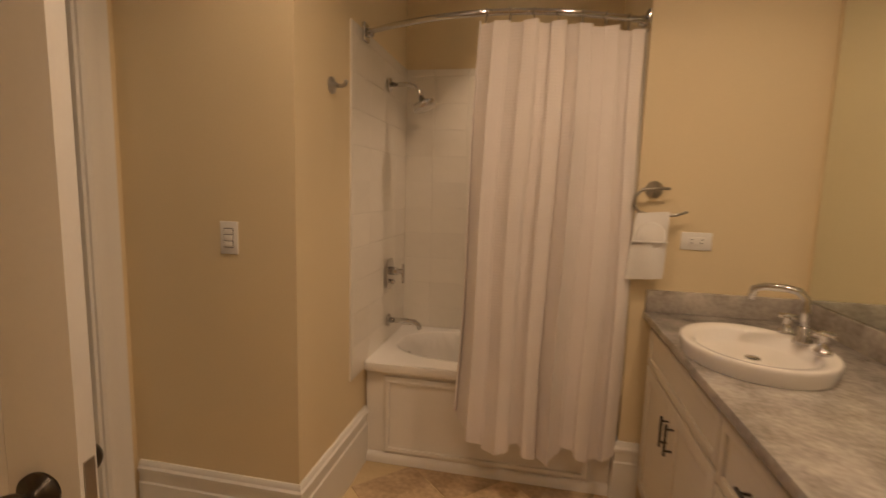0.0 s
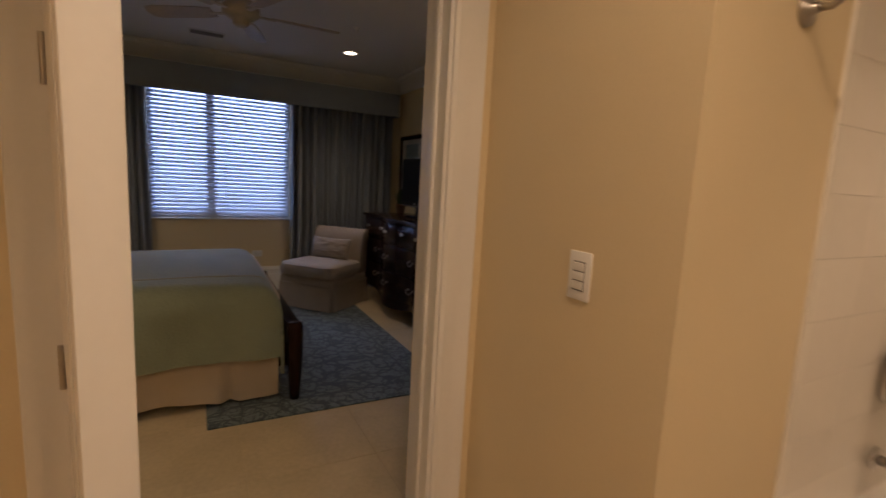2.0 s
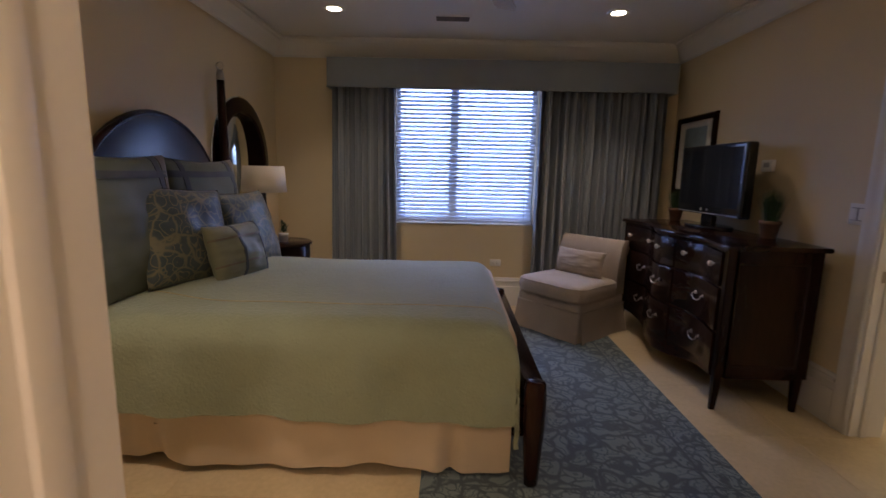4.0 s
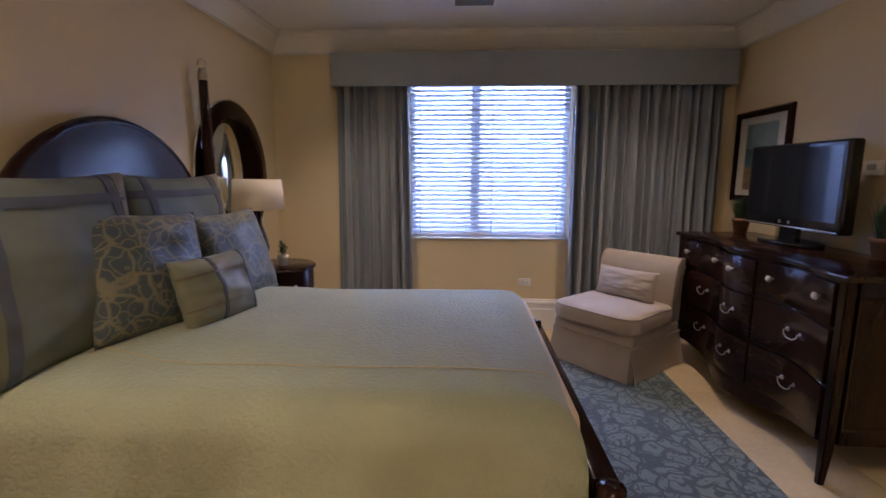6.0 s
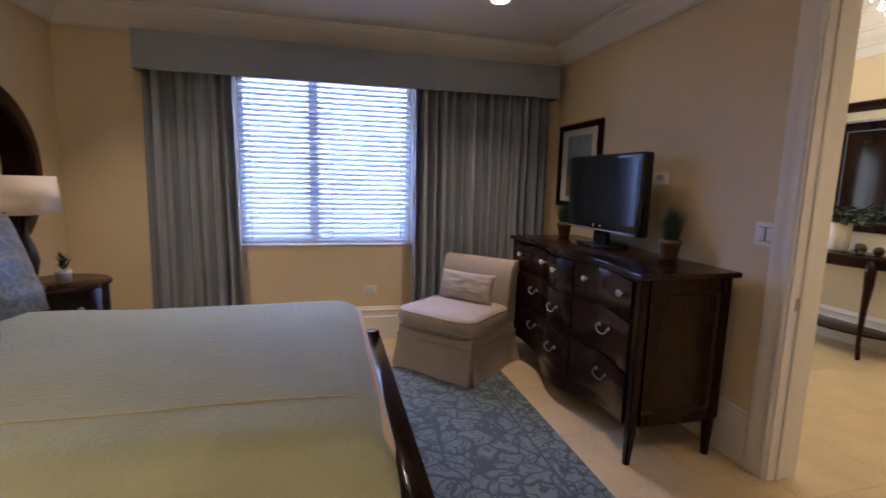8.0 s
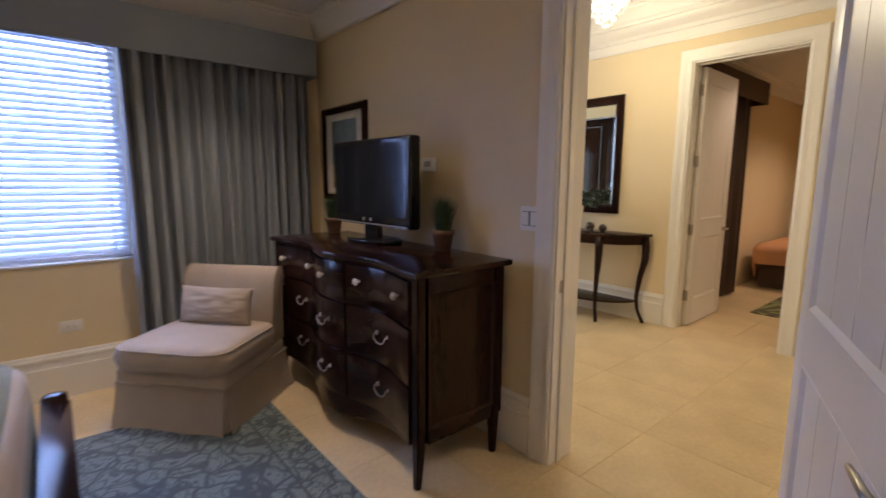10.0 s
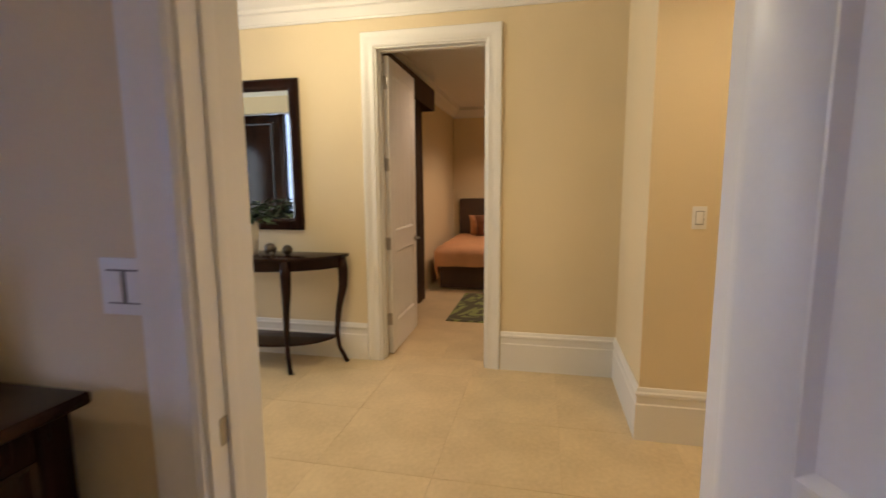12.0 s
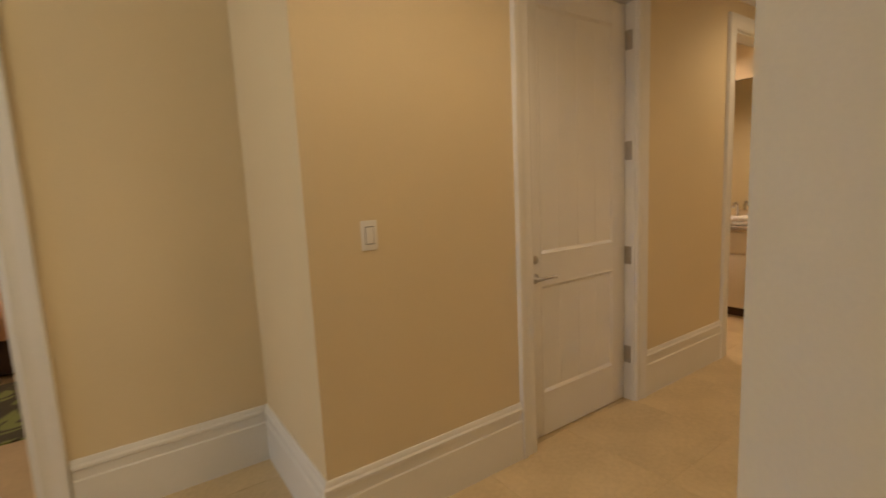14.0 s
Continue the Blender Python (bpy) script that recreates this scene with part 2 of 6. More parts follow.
GOLDT = material("gold_beige_silk", (0.18, 0.145, 0.095), 0.6, var=0.06, scale=6, fine=240, bump=0.3, sheen=0.3)
TAN = material("terracotta_bedspread", (0.62, 0.33, 0.16), 0.85, var=0.08, scale=6, fine=120, bump=0.6)
BROWN = material("chocolate_fabric", (0.075, 0.045, 0.028), 0.85, var=0.15, scale=5, fine=200, bump=0.4)
BROWNP = material("brown_satin", (0.22, 0.09, 0.045), 0.5, var=0.15, scale=5, fine=200, bump=0.3)
BLACKM = material("black_gap", (0.008, 0.008, 0.008), 0.8, var=0.1, bump=0.0)


def glass(name, tint=(1, 1, 1), rough=0.0):
    m = bpy.data.materials.new(name)
    m.use_nodes = True
    b = bsdf(m)
    b.inputs["Base Color"].default_value = (*tint, 1)
    b.inputs["Transmission Weight"].default_value = 1.0
    b.inputs["Roughness"].default_value = rough
    b.inputs["IOR"].default_value = 1.45
    return m


def glow(name, colour, strength):
    m = bpy.data.materials.new(name)
    m.use_nodes = True
    b = bsdf(m)
    b.inputs["Emission Color"].default_value = (*colour, 1)
    b.inputs["Emission Strength"].default_value = strength
    return m


def mirror(name):
    m = bpy.data.materials.new(name)
    m.use_nodes = True
    b = bsdf(m)
    b.inputs["Base Color"].default_value = (0.84, 0.88, 0.82, 1)
    b.inputs["Metallic"].default_value, b.inputs["Roughness"].default_value = 1.0, 0.01
    return m


GLASS = glass("clear_glass")
CRYSTAL = glass("crystal")
KNOBGLASS = glass("pressed_knob_glass", (0.95, 0.94, 0.9), 0.08)
bsdf(KNOBGLASS).inputs["Transmission Weight"].default_value = 0.45
MIRROR = mirror("silvered_mirror")
LAMPGLOW = glow("warm_lamp_glass", (1.0, 0.80, 0.55), 14.0)
SKYGLOW = glow("bright_sky", (0.40, 0.57, 1.0), 1.6)
PORCHGLOW = glow("shaded_porch_daylight", (0.40, 0.50, 0.75), 0.55)


def patterned(name, a, b, scale, edge=0.08, warp=0.35, rough=0.85, soft=0.05, bump=0.4, rings=(0.35, 0.6)):
    """Two colours: scrolling stems and leaves from warped cells, over a woven grain."""
    m = material(name, a, rough, var=0.08, scale=9, fine=260, bump=bump, sheen=0.2)
    nt = m.node_tree
    L = nt.links.new
    base = bsdf(m).inputs["Base Color"].links[0].from_socket
    co = nt.nodes.new("ShaderNodeTexCoord")
    wz = nt.nodes.new("ShaderNodeTexNoise")
    wz.inputs["Scale"].default_value = scale * 0.55
    L(co.outputs["Object"], wz.inputs[0])
    add = nt.nodes.new("ShaderNodeVectorMath")
    add.operation = "MULTIPLY_ADD"
    add.inputs[1].default_value = (warp, warp, warp)
    L(wz.outputs["Color"], add.inputs[0]), L(co.outputs["Object"], add.inputs[2])
    vo = nt.nodes.new("ShaderNodeTexVoronoi")
    vo.feature = "DISTANCE_TO_EDGE"
    vo.inputs["Scale"].default_value = scale
    L(add.outputs[0], vo.inputs[0])
    v2 = nt.nodes.new("ShaderNodeTexVoronoi")
    v2.inputs["Scale"].default_value = scale * 2.1
    L(add.outputs[0], v2.inputs[0])
    rg = nt.nodes.new("ShaderNodeMapRange")
    rg.inputs[1].default_value, rg.inputs[2].default_value = edge, edge + soft
    rg.inputs[3].default_value, rg.inputs[4].default_value = 1, 0
    L(vo.outputs["Distance"], rg.inputs[0])
    ri = nt.nodes.new("ShaderNodeMath")
    ri.operation = "SINE"
    mu = nt.nodes.new("ShaderNodeMath")
    mu.operation = "MULTIPLY"
    mu.inputs[1].default_value = 13.0
    L(v2.outputs["Distance"], mu.inputs[0]), L(mu.outputs[0], ri.inputs[0])
    r2 = nt.nodes.new("ShaderNodeMapRange")
    r2.inputs[1].default_value, r2.inputs[2].default_value = rings
    L(ri.outputs[0], r2.inputs[0])
    mx = nt.nodes.new("ShaderNodeMath")
    mx.operation = "MAXIMUM"
    L(rg.outputs[0], mx.inputs[0]), L(r2.outputs[0], mx.inputs[1])
    cm = nt.nodes.new("ShaderNodeMix")
    cm.data_type = "RGBA"
    cm.inputs[7].default_value = (*b, 1)
    L(mx.outputs[0], cm.inputs[0]), L(base, cm.inputs[6]), L(cm.outputs[2], bsdf(m).inputs["Base Color"])
    return m


RUG = patterned("blue_scroll_rug", (0.145, 0.185, 0.185), (0.05, 0.072, 0.085), 7.5, 0.05, 0.28, rough=0.95, rings=(0.72, 0.86))
RUGB = patterned("blue_leaf_border", (0.165, 0.205, 0.205), (0.05, 0.072, 0.085), 11.0, 0.04, 0.2, rough=0.95, rings=(0.72, 0.86))
RUGLINE = material("dark_blue_wool", (0.05, 0.072, 0.085), 0.95, var=0.1, scale=20, fine=260, bump=0.4, sheen=0.2)
DAMASK = patterned("blue_gold_damask", (0.055, 0.080, 0.090), (0.19, 0.175, 0.11), 8.6, 0.014, 0.14, rough=0.42, soft=0.05, rings=(0.78, 0.97))
GREENRUG = patterned("green_scroll_rug", (0.25, 0.30, 0.08), (0.05, 0.045, 0.02), 2.2, 0.06, 0.5, rough=0.95)
QUILT = material("sage_matelasse", (0.285, 0.315, 0.205), 0.85, var=0.08, scale=5, fine=200, bump=0.3, sheen=0.25)


def puckered(m, scale, depth):
    """Stuffed quilting: rounded cells standing out of the cloth."""
    nt = m.node_tree
    co, vo, bp = nt.nodes.new("ShaderNodeTexCoord"), nt.nodes.new("ShaderNodeTexVoronoi"), nt.nodes.new("ShaderNodeBump")
    wz, add = nt.nodes.new("ShaderNodeTexNoise"), nt.nodes.new("ShaderNodeVectorMath")
    wz.inputs["Scale"].default_value = scale * 0.4
    add.operation = "MULTIPLY_ADD"
    add.inputs[1].default_value = (0.03, 0.03, 0.03)
    nt.links.new(co.outputs["Object"], wz.inputs[0])
    nt.links.new(wz.outputs["Color"], add.inputs[0]), nt.links.new(co.outputs["Object"], add.inputs[2])
    vo.feature = "SMOOTH_F1"
    vo.inputs["Scale"].default_value = scale
    bp.inputs["Strength"].default_value, bp.inputs["Distance"].default_value, bp.invert = 0.8, depth, True
    nt.links.new(add.outputs[0], vo.inputs[0]), nt.links.new(vo.outputs["Distance"], bp.inputs["Height"])
    old = bsdf(m).inputs["Normal"].links[0].from_node
    nt.links.new(old.outputs[0], bp.inputs["Normal"])
    nt.links.new(bp.outputs[0], bsdf(m).inputs["Normal"])


puckered(QUILT, 70, 0.0042)


def marbled(name, a, b, scale, rough):
    m = material(name, a, rough, var=0.15, scale=scale, fine=scale * 7, bump=0.0, tint=b)
    return m


GRANITE = marbled("grey_veined_stone", (0.27, 0.24, 0.21), (0.50, 0.46, 0.41), 9.0, 0.18)


# ---- large structure ----
CEIL_Z, HALL_Z = 2.62, 2.98
WX, SY, NY, HY = -5.74, -0.51, 3.475, 3.65      # window wall, headboard wall, bedroom and hall faces of the shared wall
PX0, PX1 = -1.39, -1.235                          # bedroom and bathroom faces of the partition
FY, JX, CY = 6.165, -2.15, 5.31                   # hall's far wall, its return, the corridor wall
D1 = (0.905, 1.806)                                # bathroom doorway, along y
D2 = (-3.345, -2.35)                               # bedroom doorway, along x
D3 = (-3.94, -3.085)                              # second bedroom's doorway, along x
DH = 2.45


def wall(name, x0, x1, y0, y1, z1=HALL_Z, holes=(), mat=None):
    """A wall from the floor up; holes run through it along its length, (from, to, sill, head)."""
    bm = bmesh.new()
    along_x = (x1 - x0) > (y1 - y0)
    a, b = (x0, x1) if along_x else (y0, y1)

    def piece(p, q, lo, hi):
        if q - p > 1e-4 and hi - lo > 1e-4:
            B(bm, p, q, y0, y1, lo, hi) if along_x else B(bm, x0, x1, p, q, lo, hi)
    at = a
    for p, q, lo, hi in sorted(holes):
        piece(at, p, 0, z1)
        piece(p, q, 0, lo)
        piece(p, q, hi, z1)
        at = q
    piece(at, b, 0, z1)
    return solid(name, bm, mat or PAINT, "smooth cream painted plaster wall", "wall", "structure")


wall("wall_window", WX - 0.2, WX, SY - 0.2, HY, holes=[(0.69, 2.125, 0.86, 2.30)])
wall("wall_headboard", WX, 1.5, SY - 0.2, SY)
wall("wall_partition", PX0, PX1, SY, NY, holes=[(D1[0], D1[1], 0, DH)])
HY2 = 3.868                                       # hall face beside the hinges
wall("wall_bedroom_hall", WX, -2.2, NY, HY, holes=[(D2[0], D2[1], 0, DH)])
wall("wall_bedroom_hall_east", -2.2, 3.0, NY, HY2)
wall("wall_bathroom_closet", PX1, -0.54, 1.94, NY)
wall("wall_tub_back", -0.54, 1.5, 3.24, NY)
wall("wall_towel", 0.66, 1.31, 2.53, 3.24)
wall("wall_vanity", 1.31, 1.5, SY, 3.24)
wall("wall_hall_far", -7.4, JX, FY, FY + 0.14, holes=[(D3[0], D3[1], 0, 2.425)])
wall("wall_hall_return", JX, JX + 0.12, CY, FY + 0.14)
UD = (-1.03, -0.13)
D5 = (1.06, 1.90)
wall("wall_corridor", JX + 0.12, 3.0, CY, CY + 0.12, holes=[(UD[0], UD[1], 0, 2.42), (D5[0], D5[1], 0, 2.42)])
wall("wall_corridor_end", 2.85, 3.0, HY2, CY)
wall("wall_far_bath_east", 2.75, 2.9, CY + 0.12, 7.2)
wall("wall_far_bath_north", 0.5, 2.75, 7.05, 7.2)
wall("wall_far_bath_west", 0.35, 0.5, CY + 0.12, 7.2)
wall("wall_utility_back", -1.3, 0.2, CY + 0.45, CY + 0.55)
wall("wall_hall_west", -7.6, -7.4, HY, FY + 0.14, holes=[(4.25, 5.75, 0.6, 2.4)])
wall("wall_hall_south", -7.4, WX - 0.2, HY - 0.2, HY, holes=[(-7.15, -6.03, 0, 2.40)])
wall("wall_second_west", -4.38, -4.22, FY + 0.14, 10.95)
wall("wall_second_north", -4.22, -0.2, 10.8, 10.95)
wall("wall_second_east", -0.4, -0.2, FY + 0.14, 10.8)


def slab(name, x0, x1, y0, y1, z0, z1, mat, label, cat):
    return solid(name, box(x0, x1, y0, y1, z0, z1), mat, label, cat, "structure")


floor_main = slab("floor_bedroom_hall", -7.6, 3.1, HY - 0.13, 11.0, -0.12, -0.002, GROUT, "beige stone tile floor with fine joints", "floor")
floor_bed = slab("floor_bedroom", WX - 0.2, PX0 + 0.08, SY - 0.2, HY - 0.13, -0.12, -0.002, GROUT, "beige stone tile floor with fine joints", "floor")
floor_bath = slab("floor_bathroom", PX0 + 0.08, 1.5, SY - 0.2, HY - 0.13, -0.12, -0.002, GROUT, "brown stone tile floor laid diagonally", "floor")
slab("ceiling_bedroom", WX, PX0, SY, NY, CEIL_Z, CEIL_Z + 0.1, CEIL, "plain white painted ceiling", "ceiling")
slab("ceiling_bathroom", PX1, 1.31, SY, 3.24, CEIL_Z, CEIL_Z + 0.1, CEIL, "plain white painted ceiling", "ceiling")
slab("ceiling_hall", -7.6, 3.1, HY, FY, HALL_Z, HALL_Z + 0.1, CEIL, "plain white painted ceiling", "ceiling")
slab("ceiling_far_bath", 0.5, 2.75, FY, 7.05, HALL_Z, HALL_Z + 0.1, CEIL, "plain white painted ceiling", "ceiling")
slab("ceiling_second_bedroom", -4.22, -0.4, FY + 0.14, 10.8, 2.70, 2.8, CEIL, "plain white painted ceiling", "ceiling")

# ---- baseboards, crowns, casings ----
BB = [(0, 0), (0.018, 0), (0.018, 0.205), (0.013, 0.211), (0.013, 0.252), (0.021, 0.258), (0.021, 0.272), (0.014, 0.280), (0.012, 0.292), (0.006, 0.300), (0, 0.300)]
CROWN = [(0, 0), (0.012, 0), (0.014, -0.165), (0.024, -0.170), (0.026, -0.150), (0.05, -0.125), (0.085, -0.065), (0.115, -0.045), (0.12, -0.022), (0.135, -0.02), (0.135, 0)]
CROWNH = [(0, 0), (0, -0.36), (0.012, -0.36), (0.016, -0.345), (0.01, -0.34), (0.012, -0.27), (0.03, -0.262), (0.04, -0.235), (0.085, -0.205), (0.11, -0.175), (0.115, -0.16), (0.135, -0.158), (0.135, -0.15), (0.135, -0.13), (0.15, -0.12), (0.16, -0.095), (0.20, -0.05), (0.225, -0.035), (0.23, -0.015), (0.25, -0.012), (0.25, 0)]
CAS = [(0, 0), (0, 0.012), (0.012, 0.018), (0.030, 0.014), (0.060, 0.016), (0.075, 0.024), (0.100, 0.024), (0.105, 0.018), (0.105, 0)]


def run(name, prof, path, label, cat, z=0.0, mat=None):
    return solid(name, sweep(bmesh.new(), prof, [(x, y, z) for x, y in path], (0, 0, 1)), mat or TRIM, label, cat, "structure", 0.5)


BBL = "tall white moulded wooden baseboard"
C1 = 0.105
run("baseboard_window_wall", BB, [(WX, SY), (WX, NY)], BBL, "baseboard")
run("baseboard_headboard_wall", BB, [(PX0, SY), (WX, SY)], BBL, "baseboard")
run("baseboard_dresser_wall", BB, [(WX, NY), (D2[0] - C1, NY)], BBL, "baseboard")
run("baseboard_bedroom_corner", BB, [(D2[1] + C1, NY), (PX0, NY), (PX0, D1[1] + C1)], BBL, "baseboard")
run("baseboard_bedroom_partition", BB, [(PX0, D1[0] - C1), (PX0, SY)], BBL, "baseboard")
run("baseboard_bathroom_switch", [(a, b * 0.95) for a, b in BB], [(PX1 + 0.018, 1.94), (-0.54, 1.94), (-0.54, 2.60)], BBL, "baseboard")
run("baseboard_towel_wall", BB, [(0.66, 2.60), (0.66, 2.53), (0.745, 2.53)], BBL, "baseboard")
run("baseboard_bathroom_south", BB, [(1.31, SY), (PX1, SY), (PX1, D1[0] - C1)], BBL, "baseboard")
run("baseboard_hall_far", BB, [(-7.4, HY), (-7.4, FY), (D3[0] - C1, FY)], BBL, "baseboard")
run("baseboard_hall_return", BB, [(D3[1] + C1, FY), (JX, FY), (JX, CY), (UD[0] - 0.1, CY)], BBL, "baseboard")
run("baseboard_corridor", BB, [(UD[1] + 0.1, CY), (D5[0] - 0.1, CY)], BBL, "baseboard")
run("baseboard_hall_south", BB, [(2.85, HY2), (-2.2, HY2), (-2.2, HY + 0.03)], BBL, "baseboard")
run("baseboard_hall_southwest", BB, [(D2[0] - C1, HY), (-5.93, HY)], BBL, "baseboard")
run("crown_bedroom", CROWN, [(WX, SY), (WX, NY), (PX0, NY), (PX0, SY)], "white moulded plaster crown", "crown moulding", CEIL_Z)
run("crown_bedroom_headboard", CROWN, [(PX0, SY), (WX, SY)], "white moulded plaster crown", "crown moulding", CEIL_Z)
run("crown_hall", CROWNH, [(-7.4, HY), (-7.4, FY), (JX, FY), (JX, CY), (2.85, CY)], "deep white moulded plaster crown", "crown moulding", HALL_Z)
run("crown_hall_south", CROWNH, [(2.85, HY2), (-2.2, HY2), (-2.2, HY), (-7.4, HY)], "deep white moulded plaster crown", "crown moulding", HALL_Z)


run("crown_second_bedroom", CROWN, [(-4.22, FY + 0.14), (-4.22, 10.8), (-0.4, 10.8)], "white moulded plaster crown", "crown moulding", 2.70)


def doorway(name, axis, a, b, faces, head, deep=None, stop=None, label="white moulded door casing and jamb"):
    """Jamb lining and casings on both faces of a wall. axis: 'x' when the opening runs along x."""
    root = thing(name, label, "door frame", kind="structure")
    f0, f1 = faces
    t = 0.018

    def P(u, w, z):
        return (u, w, z) if axis == "x" else (w, u, z)
    for nm, u0, u1, z0, z1 in (("jamb", a, a + t, 0, head - t), ("jamb", b - t, b, 0, head - t), ("jamb", a, b, head - t, head)):
        p, q = P(u0, f0 - 0.001, z0), P(u1, f1 + 0.001, z1)
        part(nm, box(min(p[0], q[0]), max(p[0], q[0]), min(p[1], q[1]), max(p[1], q[1]), z0, z1), TRIM, root)
    if deep:
        B_ = box(b - t, b, f1 + 0.002, deep + 0.001, 0, head - t)
        part("jamb", B_, TRIM, root)
    if stop:
        for u0, u1, z0, z1 in ((a + t, a + t + 0.011, 0, head - t - 0.011), (b - t - 0.011, b - t, 0, head - t - 0.011), (a + t, b - t, head - t - 0.011, head - t)):
            p, q = P(u0, stop, z0), P(u1, stop + 0.036, z1)
            part("stop", box(min(p[0], q[0]), max(p[0], q[0]), min(p[1], q[1]), max(p[1], q[1]), z0, z1, 0.003), TRIM, root)
    for w, sgn in ((f0, -1), (f1, 1)):
        if deep and sgn > 0:
            part("casing", sweep(bmesh.new(), CAS, [(a + 0.006, w, 0), (a + 0.006, w, head - 0.006), (b - 0.02, w, head - 0.006)], (0, 1, 0)), TRIM, root, sharp=0.5)
            part("casing", sweep(bmesh.new(), CAS, [(b - 0.006, deep, head + 0.1), (b - 0.006, deep, 0)], (0, 1, 0)), TRIM, root, sharp=0.5)
            continue
        n = Vector(P(0, sgn, 0))
        path = [P(a + 0.006, w, 0), P(a + 0.006, w, head - 0.006), P(b - 0.006, w, head - 0.006), P(b - 0.006, w, 0)]
        s = (Vector(path[1]) - Vector(path[0])).normalized().cross(n)
        if s.dot(Vector(P(1, 0, 0))) > 0:
            path = path[::-1]
        part("casing", sweep(bmesh.new(), CAS, path, n), TRIM, root, sharp=0.5)
    return root


FRAME1 = doorway("door_frame_1", "y", D1[0], D1[1], (PX0, PX1), DH, stop=PX1 - 0.085)
FRAME2 = doorway("door_frame_2", "x", D2[0], D2[1], (NY, HY), DH, stop=NY + 0.050)
FRAME3 = doorway("door_frame_3", "x", D3[0], D3[1], (FY, FY + 0.14), 2.425, stop=FY + 0.054)
FRAME5 = doorway("door_frame_5", "x", D5[0], D5[1], (CY, CY + 0.12), 2.42)
FRAME4 = doorway("door_frame_4", "x", UD[0], UD[1], (CY, CY + 0.12), 2.42)

for k in range(4):
    z = 0.30 + k * 0.64
    part("hinge_plate", box(D2[1] - 0.0205, D2[1] - 0.0175, NY + 0.002, NY + 0.036, z - 0.05, z + 0.05, 0.001), NICKEL, FRAME2, "satin nickel hinge plate")
    part("hinge_plate", box(D3[0] + 0.0175, D3[0] + 0.0205, FY + 0.104, FY + 0.138, z - 0.05, z + 0.05, 0.001), NICKEL, FRAME3, "satin nickel hinge plate")


# ---- doors ----
def panelled_door(name, w, h, m, label, knob="lever", hinge_n=4, mirror_knob=False):
    """Hinge edge at the origin, leaf along +x, 40 mm thick towards -y; two grooved panels a side."""
    root = thing(name, label, "door", m)
    t, st, top, mid0, mid1, bot = 0.040, 0.115, h - 0.12, 0.855, 1.02, 0.25
    bm = bmesh.new()
    B(bm, 0, st, -t, 0, 0.008, h, 0.002), B(bm, w - st, w, -t, 0, 0.008, h, 0.002)
    for a, b in ((0.008, bot), (mid0, mid1), (top, h)):
        B(bm, st, w - st, -t, 0, a, b)
    part("leaf", bm, DOORW, root)
    for a, b in ((bot, mid0), (mid1, top)):
        bm = bmesh.new()
        n = 4
        pw = (w - 2 * st) / n
        for k in range(n):
            B(bm, st + k * pw + 0.002, st + (k + 1) * pw - 0.002, -t + 0.009, -0.009, a, b, 0.0014, 1)
        B(bm, st - 0.001, w - st + 0.001, -t + 0.0105, -0.0105, a - 0.001, b + 0.001)
        part("panel", bm, DOORW, root)
        for y, s in ((0, 1), (-t, -1)):
            pr = [(-0.002, -0.010 * s), (-0.002, 0.0012 * s), (0.004, 0.0025 * s), (0.012, -0.003 * s), (0.018, -0.0075 * s), (0.022, -0.010 * s)]
            path = [(st, y, a), (w - st, y, a), (w - st, y, b), (st, y, b)]
            part("moulding", sweep(bmesh.new(), [(u, v) for u, v in pr], path, (0, 1, 0), True), DOORW, root)
    for k in range(hinge_n):
        z = 0.30 + k * (h - 0.50) / (hinge_n - 1)
        bm = lathe(bmesh.new(), [(0.007, z - 0.05), (0.007, z + 0.05)], 10, (-0.004, 0.006 if knob != "knob" else -0.046, 0))
        B(bm, -0.002, 0.001, -0.034, 0, z - 0.05, z + 0.05)
        if name == "door_4":
            B(bm, -0.0035, -0.0015, 0.0, 0.045, z - 0.055, z + 0.055)
        part("hinge", bm, NICKEL, root, "satin nickel hinge")
    z = 0.90 if knob != "knob" else 0.865
    bm = box(w - 0.001, w + 0.002, -t / 2 - 0.012, -t / 2 + 0.012, z - 0.045, z + 0.045)
    part("latch_plate", bm, NICKEL, root)
    for s, y in ((1, 0), (-1, -t)):
        x = w - 0.065
        turn = pose(0, 0, 0, -90 * s, 0, 0)
        if knob == "knob":
            part("knob", lathe(bmesh.new(), [(0.034, 0), (0.034, 0.006), (0.013, 0.012), (0.012, 0.03), (0.026, 0.042), (0.031, 0.056), (0.026, 0.068), (0.004, 0.073)], 24, (x, y, z), turn), BRONZE, root, "dark bronze round knob")
        else:
            bm = lathe(bmesh.new(), [(0.028, 0), (0.028, 0.007), (0.012, 0.011), (0.011, 0.045)], 20, (x, y, z), turn)
            tube(bm, [(x, y + s * 0.04, z), (x - 0.03, y + s * 0.048, z + 0.004), (x - 0.08, y + s * 0.048, z + 0.004), (x - 0.125, y + s * 0.044, z - 0.004)], [0.010, 0.009, 0.008, 0.006])
            part("lever_handle", bm, NICKEL, root, "satin nickel lever handle")
    return root


def strike(m):
    ob = solid("strike_plate", box(-0.0015, 0.0015, -0.016, 0.016, -0.03, 0.03, 0.001), NICKEL, "small satin nickel strike plate on the jamb", "strike plate", m=m)
    return ob


